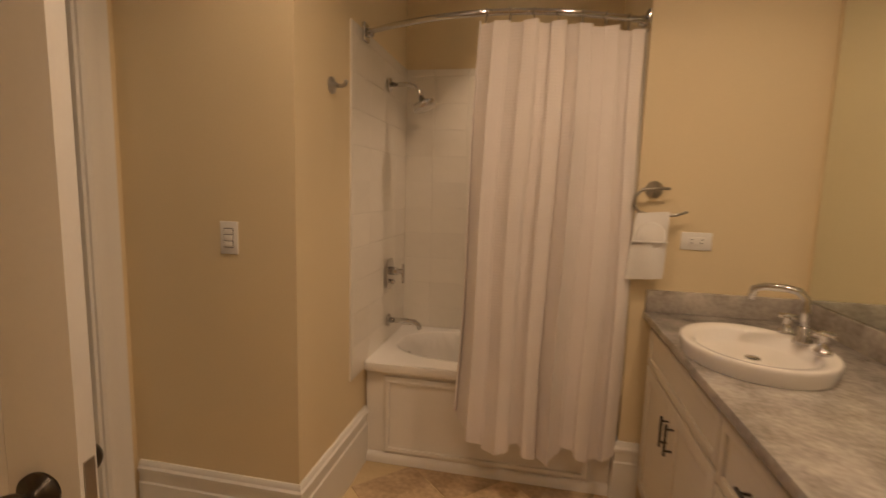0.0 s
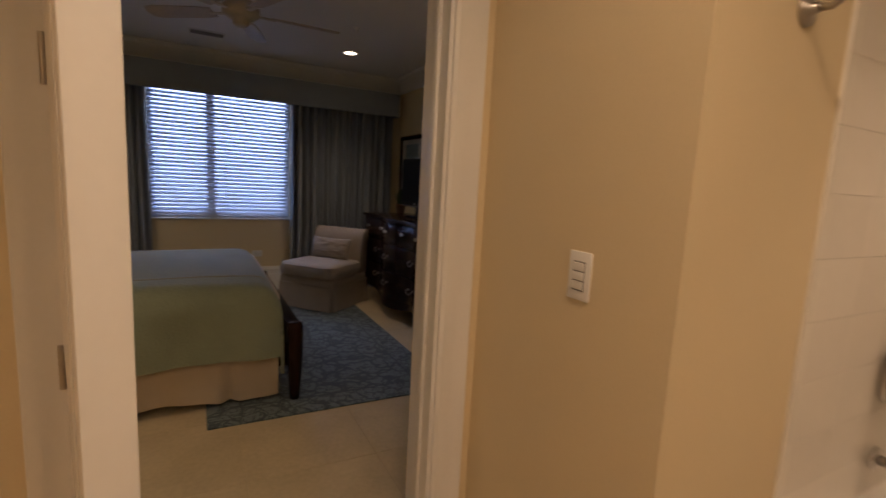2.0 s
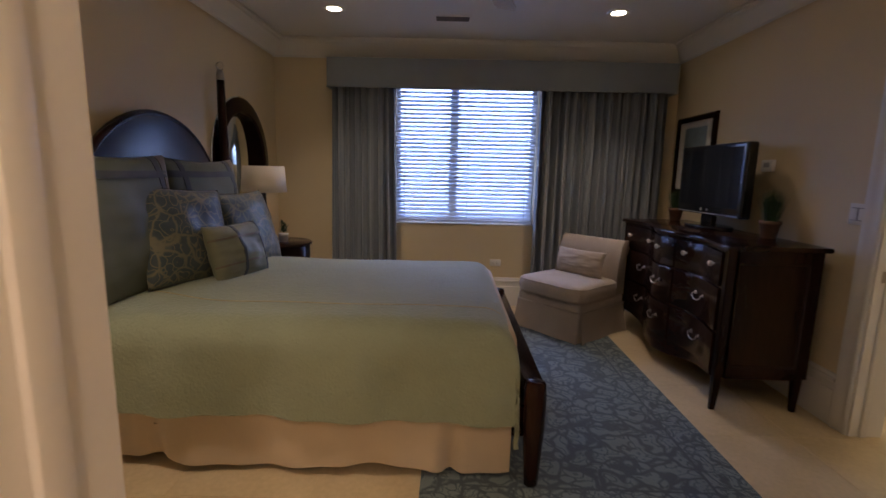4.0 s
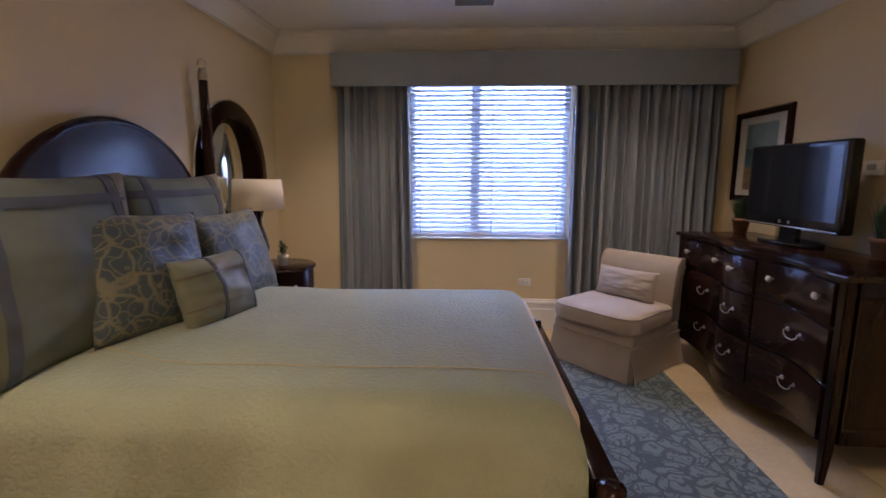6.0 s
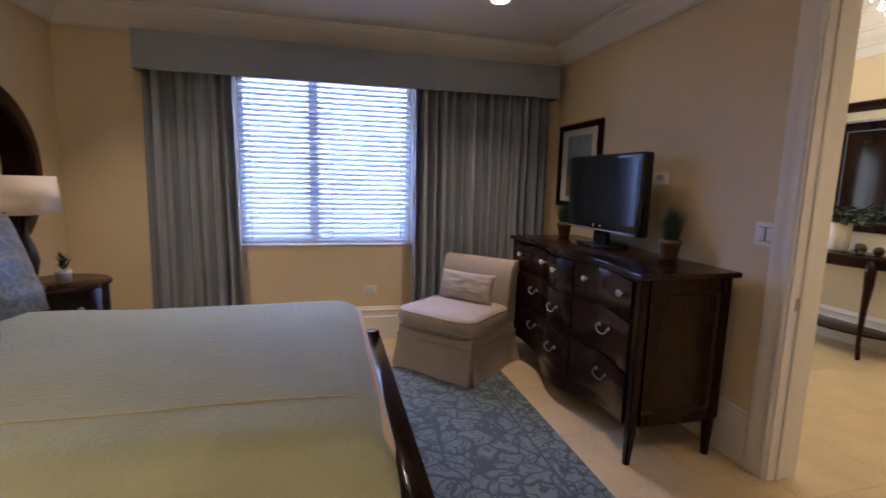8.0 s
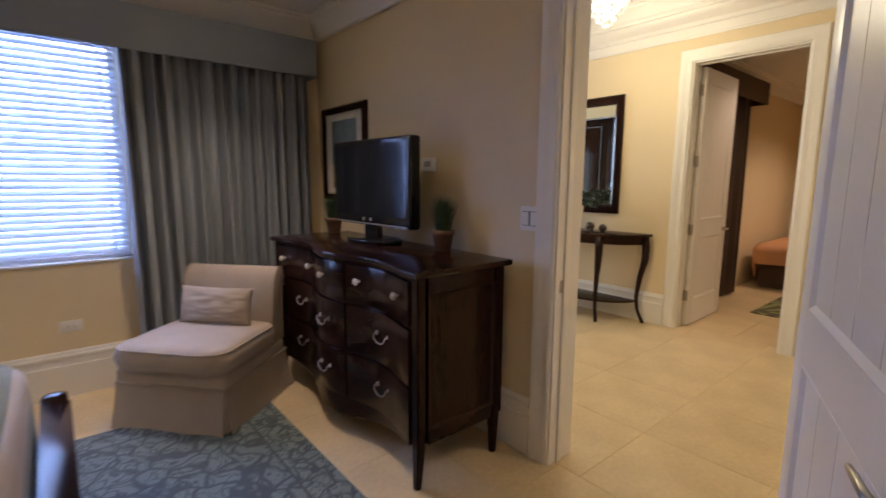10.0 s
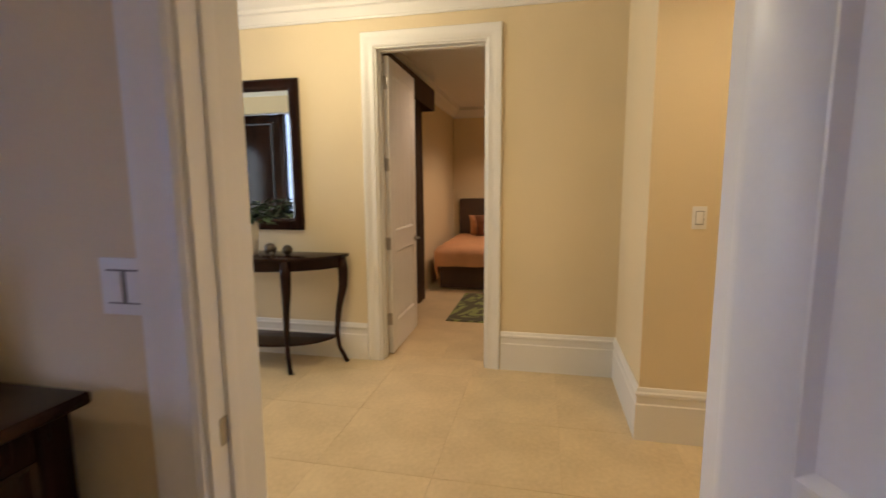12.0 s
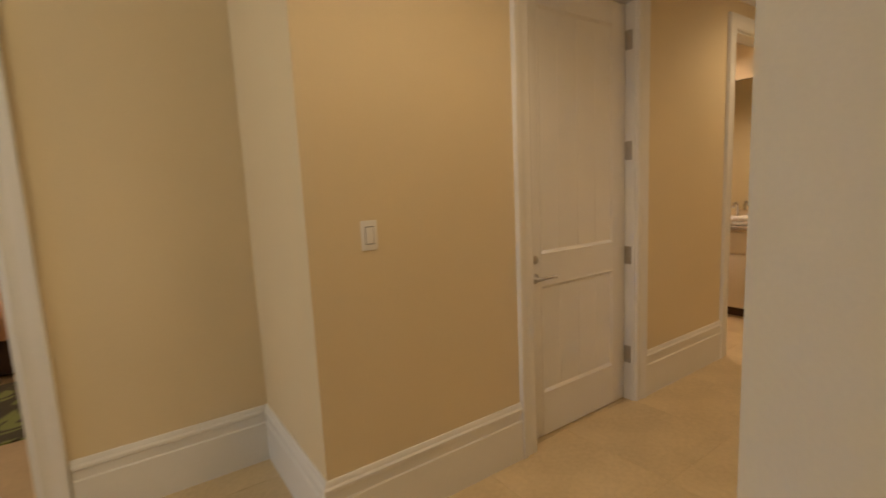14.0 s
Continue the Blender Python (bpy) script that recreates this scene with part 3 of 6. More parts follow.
panelled_door("door_1", 0.80, 2.42, Matrix.Translation((PX1 + 0.008, D1[0] + 0.02, 0)) @ pose(0, 0, 0, 0, 0, 12.3), "open white panelled bathroom door with a dark knob", "knob")
panelled_door("door_2", D2[1] - D2[0] - 0.045, 2.42, Matrix.Translation((D2[1] - 0.02, NY - 0.008, 0)) @ pose(0, 0, 0, 0, 0, -68), "open white panelled bedroom door, swung into the room")
panelled_door("door_3", D3[1] - D3[0] - 0.045, 2.395, Matrix.Translation((D3[0] + 0.02, FY + 0.148, 0)) @ pose(0, 0, 0, 0, 0, 91), "open white panelled door of the second bedroom")
d4 = panelled_door("door_4", UD[1] - UD[0] - 0.045, 2.395, Matrix.Translation((UD[1] - 0.0225, CY + 0.062, 0)) @ pose(0, 0, 0, 0, 0, 180), "closed white panelled utility door with a lever handle")
part("deadbolt", lathe(bmesh.new(), [(0.024, 0), (0.022, 0.010), (0.006, 0.014)], 20, (UD[1] - UD[0] - 0.11, 0, 1.0), pose(0, 0, 0, -90, 0, 0)), NICKEL, d4, "satin nickel lock cylinder")
strike(pose(-1.30, D1[1] - 0.019, 0.895, 0, 0, 90))
strike(pose(D2[0] + 0.0195, NY + 0.045, 0.89))


def recessed(x, y, z, group):
    r = thing("recessed_light", "round white recessed ceiling light, switched on", "ceiling light", pose(x, y, z), group)
    part("trim_ring", lathe(bmesh.new(), [(0.058, 0.0), (0.058, -0.004), (0.085, -0.006), (0.088, 0.0)], 28), TRIM, r)
    part("lens", lathe(bmesh.new(), [(0.056, 0.0), (0.056, -0.003), (0.02, -0.004)], 24), LAMPGLOW, r, "glowing frosted lens")
    return r


for x, y in BATH_SPOTS:
    recessed(x, y, CEIL_Z - 0.001, "bathroom ceiling lights")
for x, y in BED_SPOTS:
    recessed(x, y, CEIL_Z - 0.001, "bedroom ceiling lights")
for x, y in CORR_SPOTS:
    recessed(x, y, HALL_Z - 0.001, "corridor ceiling lights")
recessed(1.9, 6.2, HALL_Z - 0.001, "far bathroom lights")
recessed(-3.2, 7.23, 2.699, "second bedroom lights")

# ---- bedroom: window, blind, pelmet, curtains ----
win = thing("window_1", "wide white framed sliding window behind a blind", "window", kind="structure")
wy0, wy1, wz0, wz1 = 0.69, 2.125, 0.86, 2.30
wx = WX - 0.15
for a in (box(wx - 0.03, wx + 0.03, wy0, wy0 + 0.05, wz0, wz1), box(wx - 0.03, wx + 0.03, wy1 - 0.05, wy1, wz0, wz1), box(wx - 0.03, wx + 0.03, wy0 + 0.05, wy1 - 0.05, wz0, wz0 + 0.05),
          box(wx - 0.03, wx + 0.03, wy0 + 0.05, wy1 - 0.05, wz1 - 0.05, wz1), box(wx - 0.03, wx + 0.03, 1.245, 1.33, wz0 + 0.05, wz1 - 0.05)):
    part("window_frame", a, TRIM, win)
for a, b in ((wy0 + 0.05, 1.245), (1.33, wy1 - 0.05)):
    p = part("pane", box(wx - 0.003, wx + 0.003, a, b, wz0 + 0.05, wz1 - 0.05), GLASS, win)
    p.visible_shadow = False
part("window_sill", box(WX - 0.19, WX + 0.012, wy0, wy1, wz0 - 0.012, wz0 + 0.002, 0.004), TRIM, win)
solid("sky_backdrop", box(-6.52, -6.5, -0.6, 3.4, 0.3, 3.2), SKYGLOW, "bright overcast sky outside the window", "sky", "structure")
SLAT = material("white_blind_slat", (0.80, 0.81, 0.82), 0.5, var=0.03, scale=5, fine=60, bump=0.0)
nt = SLAT.node_tree
tl, mxs = nt.nodes.new("ShaderNodeBsdfTranslucent"), nt.nodes.new("ShaderNodeMixShader")
tl.inputs[0].default_value, mxs.inputs[0].default_value = (0.80, 0.85, 0.92, 1), 0.28
nt.links.new(bsdf(SLAT).outputs[0], mxs.inputs[1]), nt.links.new(tl.outputs[0], mxs.inputs[2])
nt.links.new(mxs.outputs[0], nt.nodes["Material Output"].inputs[0])
blind = thing("venetian_blind", "white venetian blind, lowered, slats half open", "window blind", pose(WX - 0.085, 1.407, 0))
bm = bmesh.new()
prof = [(-0.025, -0.0015), (-0.012, 0.002), (0.0, 0.003), (0.012, 0.002), (0.025, -0.0015), (0.025, -0.004), (0.0, 0.0005), (-0.025, -0.004)]
rot = Matrix.Rotation(radians(43), 4, "Y")
lo = [bm.verts.new(rot @ Vector((a, -0.70, b))) for a, b in prof]
hi = [bm.verts.new(rot @ Vector((a, 0.70, b))) for a, b in prof]
for k in range(8):
    bm.faces.new((lo[k], lo[(k + 1) % 8], hi[(k + 1) % 8], hi[k]))
bm.faces.new(lo), bm.faces.new(hi)
bmesh.ops.recalc_face_normals(bm, faces=bm.faces)
slat = finish(bm, "slat")
slat.materials.append(SLAT)
for k in range(33):
    o = new("slat", slat)
    o.parent, o.location = blind, (0, 0, 0.912 + k * 0.0418)
part("bottom_rail", box(-0.026, 0.026, -0.70, 0.70, 0.866, 0.890, 0.004), SLAT, blind)
part("head_rail", box(-0.03, 0.03, -0.70, 0.70, 2.25, 2.295), SLAT, blind)
for y in (-0.62, 0.62, 0.03):
    part("ladder_cord", box(0.024, 0.026, y - 0.004, y + 0.004, 0.89, 2.25), SLAT, blind)

pel = thing("pelmet", "blue-grey upholstered pelmet box over the window", "pelmet", pose(0, 0, 0))
part("front_board", box(-5.572, -5.55, 0.06, 3.385, 2.155, 2.428, 0.008), PELMET, pel)
part("top_board", box(WX + 0.002, -5.572, 0.06, 3.385, 2.41, 2.428), PELMET, pel)
for y in (0.06, 3.365):
    part("side_board", box(WX + 0.002, -5.572, y, y + 0.02, 2.155, 2.41), PELMET, pel)
part("piping", tube(bmesh.new(), [(-5.549, 0.06, 2.158), (-5.549, 3.385, 2.158)], 0.006), PELMET, pel)


def curtain(name, y0, y1, folds, x, z0, z1, mat, label, spread=0.0, amp=0.045, seed=1, group=""):
    rnd = random.Random(seed)
    ph = [rnd.uniform(-0.5, 0.5) for _ in range(folds + 2)]

    def fn(u, v):
        k = u * folds
        i = int(min(k, folds - 1e-6))
        w = math.sin(2 * math.pi * k + ph[i] * 0.8) * amp * (0.55 + 0.45 * math.sin(3.1 * i + seed) ** 2)
        w2 = 0.012 * math.sin(5.3 * k + 2.0 * v)
        y = y0 + (y1 - y0) * u + spread * (1 - v) * (u - 0.5) * 2 + 0.01 * math.sin(9 * k + 1.5 * v)
        return (x + w * (0.75 + 0.25 * (1 - v)) + w2, y, z0 + (z1 - z0) * v)
    ob = solid(name, grid(bmesh.new(), folds * 14, 16, fn), mat, label, "curtain", group=group, sharp=1.5)
    return thick(ob, 0.004)


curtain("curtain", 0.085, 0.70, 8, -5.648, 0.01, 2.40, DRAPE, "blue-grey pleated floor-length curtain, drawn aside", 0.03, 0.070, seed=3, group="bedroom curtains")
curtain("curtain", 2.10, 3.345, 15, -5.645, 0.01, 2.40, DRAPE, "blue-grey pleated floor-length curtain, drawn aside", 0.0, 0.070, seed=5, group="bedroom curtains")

# ---- bedroom: bed ----
BX0, BX1, BYF = -4.47, -2.83, 1.66
bed = thing("bed", "dark wooden four-post bed with an arched headboard", "bed", pose(-3.67, -0.48, 0))
def bl(x, y, z):
    return (x + 3.67, y + 0.48, z)
for x in (BX0, BX1):
    X = x + 3.67
    bm = bmesh.new()
    prof = [(0.030, 0.0), (0.034, 0.1), (0.045, 0.25), (0.045, 0.95), (0.043, 1.05), (0.034, 1.6), (0.027, 2.0)]
    lathe(bm, prof, 8, (X, 0.045, 0), pose(0, 0, 0, 0, 0, 22.5))
    part("head_post", bm, WOOD, bed)
    part("post_cap", lathe(bmesh.new(), [(0.030, 2.0), (0.026, 2.05), (0.018, 2.07)], 8, (X, 0.045, 0), pose(0, 0, 0, 0, 0, 22.5)), NICKEL, bed, "brushed silver cap")
    part("finial", lathe(bmesh.new(), [(0.006, 2.065), (0.022, 2.078), (0.028, 2.098), (0.022, 2.118), (0.006, 2.126)], 18, (X, 0.045, 0)), CRYSTAL, bed, "clear glass ball finial")
    bm = bmesh.new()
    lathe(bm, [(0.030, 0.0), (0.034, 0.06), (0.048, 0.28), (0.050, 0.44), (0.044, 0.49), (0.02, 0.495)], 8, (X, BYF + 0.48, 0), pose(0, 0, 0, 0, 0, 22.5))
    part("foot_post", bm, WOOD, bed)
arch = [(-0.80, 0.3), (0.80, 0.3), (0.80, 0.95), (0.70, 0.985)]
arch += [(0.69 * math.cos(a), 1.0 + 0.66 * math.sin(a)) for a in [math.pi * k / 28 for k in range(29)]]
arch += [(-0.70, 0.985), (-0.80, 0.95)]
bm = bmesh.new()
prism(bm, arch, -0.022, 0.022, 0.004)
bmesh.ops.transform(bm, matrix=pose(0, 0.045, 0, 90, 0, 0), verts=bm.verts)
part("headboard", bm, LACQUER, bed)
bm = bmesh.new()
tube(bm, [(0.69 * math.cos(a), 0.045, 1.0 + 0.66 * math.sin(a)) for a in [math.pi * k / 28 for k in range(29)]], 0.026, 8)
part("headboard_rim", bm, WOOD, bed)
part("footboard", box(-0.80, 0.80, BYF + 0.48 - 0.02, BYF + 0.48 + 0.02, 0.20, 0.445, 0.006), WOODH, bed)
bm = bmesh.new()
prism(bm, [(BYF + 0.48 - 0.045, 0.435), (BYF + 0.48 + 0.05, 0.435), (BYF + 0.48 + 0.05, 0.455), (BYF + 0.48 - 0.02, 0.485), (BYF + 0.48 - 0.045, 0.485)], -0.80, 0.80, 0.003)
bmesh.ops.transform(bm, matrix=Matrix(((0, 0, 1, 0), (1, 0, 0, 0), (0, 1, 0, 0), (0, 0, 0, 1))), verts=bm.verts)
bmesh.ops.recalc_face_normals(bm, faces=bm.faces)
part("foot_rail", bm, WOODH, bed)
for x in (BX0 + 3.67 + 0.06, BX1 + 3.67 - 0.09):
    part("side_rail", box(x, x + 0.03, 0.08, BYF + 0.46, 0.20, 0.34, 0.005), WOODH, bed)
solid("mattress", box(BX0 + 0.08, BX1 - 0.08, -0.40, BYF - 0.07, 0.33, 0.675, 0.05, seg=3), SKIRT, "thick mattress hidden under the bedspread", "mattress")
solid("box_spring", box(BX0 + 0.09, BX1 - 0.09, -0.40, BYF - 0.08, 0.13, 0.328, 0.01), SKIRT, "box spring under the mattress", "box spring")


def spread_point(a, b):
    """Cloth laid over the mattress: a across from the far hem to the near one, b from the pillows to the foot; both in metres."""
    x0, x1, y1, top, r = BX0 + 0.045, BX1 - 0.005, BYF - 0.085, 0.705, 0.13
    def fold(s, edge):
        if s < edge - r:
            return s, 0.0
        k = (s - (edge - r)) / r
        if k < 1.5708:
            return edge - r + r * math.sin(k), r * (1 - math.cos(k))
        return edge, r + (s - (edge - r) - 1.5708 * r)
    x, dz = fold(a, x1 - (x0 + x1) / 2) if a > 0 else tuple(v if i else -v for i, v in enumerate(fold(-a, x1 - (x0 + x1) / 2)))
    y, ez = fold(b, y1)
    drop = math.sqrt(dz * dz + ez * ez) if min(dz, ez) > 0 else max(dz, ez)
    drop = min(drop, 0.52)
    side = max(0.0, drop - 0.08)
    wob = (0.018 * math.sin(b * 9 + 1.0) + 0.010 * math.sin(b * 23)) * min(1, side / 0.2) if dz > ez else 0
    crown = 0.035 * (1 - min(1, abs(a) / 0.8) ** 2) * (1 - max(0, (b - 1.1) / 0.6) ** 2 if b > 1.1 else 1)
    px = (x0 + x1) / 2 + x + (wob + 0.05 * side if a > 0 else -wob - 0.05 * side) * (1 if dz > 0 else 0)
    n = noise.noise(Vector((a * 2.2, b * 2.2, 0.3))) * 0.012
    return (px, y + 0.03 * side * (1 if ez > 0.05 else 0), top + crown + n - drop)


sp = thing("bedspread", "sage green quilted bedspread draped over the bed", "bedspread", pose(0, 0, 0))
thick(part("quilt", grid(bmesh.new(), 120, 96, lambda u, v: spread_point(-1.15 + 2.30 * u, -0.36 + 2.32 * v)), QUILT, sp, sharp=2.0), 0.012, 1.0)
part("piping", tube(bmesh.new(), [Vector(spread_point(0.53 - 0.13 * math.exp(-((1.95 * k / 60) / 0.30) ** 2), -0.30 + 1.95 * k / 60)) + Vector((0, 0, 0.0145)) for k in range(61)], 0.0022, 6), SEAM, sp, "thin gold seam piping")


def skirt(name, p, q, n, seed):
    rnd = random.Random(seed)
    P, Q = Vector(p), Vector(q)
    side = (Q - P).normalized().cross(Vector((0, 0, 1)))
    L = (Q - P).length
    pleats = [rnd.uniform(0.12, 0.9) for _ in range(n)]

    def fn(u, v):
        w = 0.016 * math.sin(u * L * 11 + seed) + 0.007 * math.sin(u * L * 27)
        for c in pleats:
            w -= 0.03 * math.exp(-((u - c) / 0.018) ** 2)
        return P + (Q - P) * u + side * (w * (1.15 - v)) + Vector((0, 0, 0.04 + 0.012 * math.sin(u * L * 6) + 0.335 * v))
    return thick(part("panel", grid(bmesh.new(), 110, 8, fn), SKIRT, name, sharp=2.0), 0.004)


bsk = thing("bed_skirt", "gathered ivory cotton bed skirt", "bed skirt", pose(0, 0, 0))
skirt(bsk, (BX1 - 0.03, -0.40, 0), (BX1 - 0.03, BYF - 0.09, 0), 4, 2)
skirt(bsk, (BX0 + 0.03, BYF - 0.09, 0), (BX0 + 0.03, -0.40, 0), 4, 4)


def pillow(name, w, h, d, mat, label, m, band=None, group="", pinch=0.07, extra=()):
    """A stuffed cushion standing in x and z, its thickness along y; corners drawn to points."""
    root = thing(name, label, "pillow", m, group)
    bm = bmesh.new()

    def surf(s):
        def fn(u, v):
            a, b = u * 2 - 1, v * 2 - 1
            th = (max(0.0, 1 - a * a) ** 0.45) * (max(0.0, 1 - b * b) ** 0.45)
            px = a * w / 2 * (1 - pinch * (1 - a * a) * 0 - pinch * (1 - b * b) * abs(a) ** 2)
            pz = b * h / 2 * (1 - pinch * (1 - a * a) * abs(b) ** 2)
            n = 0.016 * noise.noise(Vector((a * 2.5 + w, b * 2.5, s + h))) + 0.010 * noise.noise(Vector((a * 2.0 + h * 9, b * 7.0, s + w)))
            return (px, s * (th * d / 2 + n * th), pz + h / 2)
        return fn
    grid(bm, 28, 28, surf(1)), grid(bm, 28, 28, surf(-1))
    bmesh.ops.remove_doubles(bm, verts=bm.verts, dist=0.0005)
    bmesh.ops.recalc_face_normals(bm, faces=bm.faces)
    part("cushion", bm, mat, root, sharp=2.5)
    for nm, axis, at, wd, bmat in extra:
        bm = bmesh.new()
        s = 1

        def fb(u, v, s=s):
            if axis == "x":
                uu, vv = at + (u - 0.5) * wd, v
            else:
                uu, vv = v, at + (u - 0.5) * wd
            p = Vector(surf(1)(uu, vv))
            p.y += 0.003
            return p
        grid(bm, 3, 28, fb)
        bmesh.ops.recalc_face_normals(bm, faces=bm.faces)
        o = part(nm, bm, bmat, root, sharp=2.5)
        thick(o, 0.003, 1.0)
    return root


def lean(x, y, z, tilt, yaw):
    return pose(x, y, z) @ pose(0, 0, 0, 0, 0, yaw) @ pose(0, 0, 0, tilt, 0, 0)


EURO = [("band", "x", 0.16, 0.055, BLUEGREY), ("band", "x", 0.84, 0.055, BLUEGREY), ("band", "y", 0.86, 0.055, BLUEGREY), ("border", "x", 0.06, 0.10, GOLDT)]
pillow("euro_sham", 0.82, 0.75, 0.18, SAGE, "large sage pillow sham with blue-grey bands and beige border", lean(-3.99, -0.27, 0.685, 8, -2), extra=EURO, group="large pillows on the bed")
pillow("euro_sham", 0.78, 0.75, 0.20, SAGE, "large sage pillow sham with blue-grey bands and beige border", lean(-3.19, -0.32, 0.685, 5, -4), extra=EURO, group="large pillows on the bed")
pillow("damask_pillow", 0.60, 0.54, 0.19, DAMASK, "square blue and gold damask scroll pillow", lean(-4.19, -0.07, 0.695, 18, -7), group="damask pillows on the bed")
pillow("damask_pillow", 0.58, 0.56, 0.19, DAMASK, "square blue and gold damask scroll pillow", lean(-3.46, -0.15, 0.715, 13, -16) @ pose(0, 0, 0, 0, -5, 0), group="damask pillows on the bed")
# The gold-beige fold strips colour in the highlights of gathered silk.
pillow("lumbar_pillow", 0.45, 0.345, 0.17, SILK, "small sage silk pillow tied with a dark ribbon", lean(-3.64, 0.06, 0.715, 17, -14), extra=[("ribbon", "x", 0.60, 0.045, BLUEGREY), ("ribbon", "x", 0.10, 0.040, BLUEGREY), ("fold", "y", 0.74, 0.035, GOLDT), ("fold", "y", 0.30, 0.035, GOLDT)])

# ---- bedroom: nightstand, lamp, mirror ----
ns = thing("nightstand", "round-fronted dark wooden nightstand", "nightstand", pose(-4.98, -0.225, 0))
part("top", lathe(bmesh.new(), [(0.262, 0.715), (0.275, 0.722), (0.275, 0.735), (0.266, 0.742)], 40), WOODH, ns)
part("body", lathe(bmesh.new(), [(0.25, 0.30), (0.255, 0.32), (0.255, 0.71), (0.25, 0.714)], 40), WOOD, ns)
for a in (45, 135, 225, 315):
    x, y = 0.21 * math.cos(radians(a)), 0.21 * math.sin(radians(a))
    part("leg", tube(bmesh.new(), [(x, y, 0.31), (x * 1.03, y * 1.03, 0.2), (x * 0.98, y * 0.98, 0.08), (x * 1.1, y * 1.1, 0.0)], [0.03, 0.024, 0.016, 0.016]), WOOD, ns)
bm = bmesh.new()
for k in range(15):
    a = radians(20 + k * 4)
    lathe(bm, [(0.004, -0.001), (0.004, 0.001)], 6, (0.257 * math.cos(a), 0.257 * math.sin(a), 0.56))
part("drawer_line", bm, BLACKM, ns)
part("drawer_knob", lathe(bmesh.new(), [(0.008, 0), (0.008, 0.012), (0.016, 0.02), (0.012, 0.03), (0.003, 0.033)], 14, (0.18, 0.182, 0.61), pose(0, 0, 0, -90, 0, -45)), NICKEL, ns, "silver knob")
lampt = thing("table_lamp", "table lamp with a white drum shade, switched off", "table lamp", pose(-4.75, -0.255, 0.742))
part("base", lathe(bmesh.new(), [(0.07, 0), (0.07, 0.012), (0.03, 0.03), (0.045, 0.09), (0.06, 0.17), (0.045, 0.25), (0.018, 0.33), (0.012, 0.45)], 24), BRONZE, lampt)
bm = lathe(bmesh.new(), [(0.178, 0.440), (0.162, 0.648), (0.159, 0.648), (0.175, 0.440)], 40)
part("shade", bm, SHADE, lampt, "white linen drum shade")
succ = thing("small_plant", "small green plant in a white pot on the nightstand", "plant", pose(-4.95, -0.18, 0.742))
part("pot", lathe(bmesh.new(), [(0.035, 0), (0.042, 0.06), (0.044, 0.075), (0.036, 0.076), (0.032, 0.06)], 18), PLASTIC, succ, "small white pot")
rnd = random.Random(4)
bm = bmesh.new()
for _ in range(60):
    a, el, r = rnd.uniform(0, 6.283), rnd.uniform(0.2, 1.5), rnd.uniform(0.02, 0.05)
    c = Vector((math.cos(a) * math.cos(el) * r, math.sin(a) * math.cos(el) * r, 0.08 + math.sin(el) * r * 2.2))
    d = Vector((math.cos(a), math.sin(a), 0.8)).normalized() * 0.022
    w_ = d.cross(Vector((0, 0, 1))).normalized() * 0.008
    bm.faces.new([bm.verts.new(c - d), bm.verts.new(c + w_), bm.verts.new(c + d), bm.verts.new(c - w_)])
part("leaves", bm, LEAF, succ)
mir = thing("arched_mirror", "large round dark-framed mirror leaning behind the lamp", "mirror", pose(-4.93, SY + 0.004, 1.42))
bm = bmesh.new()
RX, RZ = 0.525, 0.525
prof2 = [(0.128, 0), (0.128, 0.026), (0.112, 0.040), (0.07, 0.036), (0.03, 0.026), (0.012, 0.024), (0, 0.018), (0, 0)]
sweep(bm, prof2, [(RX * math.cos(a), 0, RZ * math.sin(a)) for a in [2 * math.pi * k / 64 for k in range(64)]], (0, 1, 0), True)
part("frame", bm, WOOD, mir, sharp=0.5)
part("glass", lathe(bmesh.new(), [(0.535, 0.001), (0.535, 0.014)], 64, (0, 0, 0), pose(0, 0, 0, -90, 0, 0)), MIRROR, mir, "silvered mirror glass")

# ---- bedroom: dresser and things on it ----
DRX0, DRX1, DZ = -5.19, -3.565, 1.0
dr = thing("dresser", "dark wooden serpentine-front dresser with nine drawers", "dresser", pose(-4.378, 3.425, 0))
W2 = (DRX1 - DRX0) / 2


def front(x):
    """How far the serpentine front stands out from the back, at x from the middle."""
    u = x / W2
    return -(0.540 + 0.034 * math.cos(2 * math.pi * u) + 0.012 * math.cos(math.pi * u))


def bowed(bm, xa, xb, back, out, z0, z1, b=0.0, n=28):
    pts = [(xa + (xb - xa) * k / n, front(xa + (xb - xa) * k / n) - out) for k in range(n + 1)]
    pts += [(xb, back), (xa, back)] if isinstance(back, (int, float)) else [(x, y + out + 0.02) for x, y in pts[::-1]]
    return prism(bm, pts, z0, z1, b)


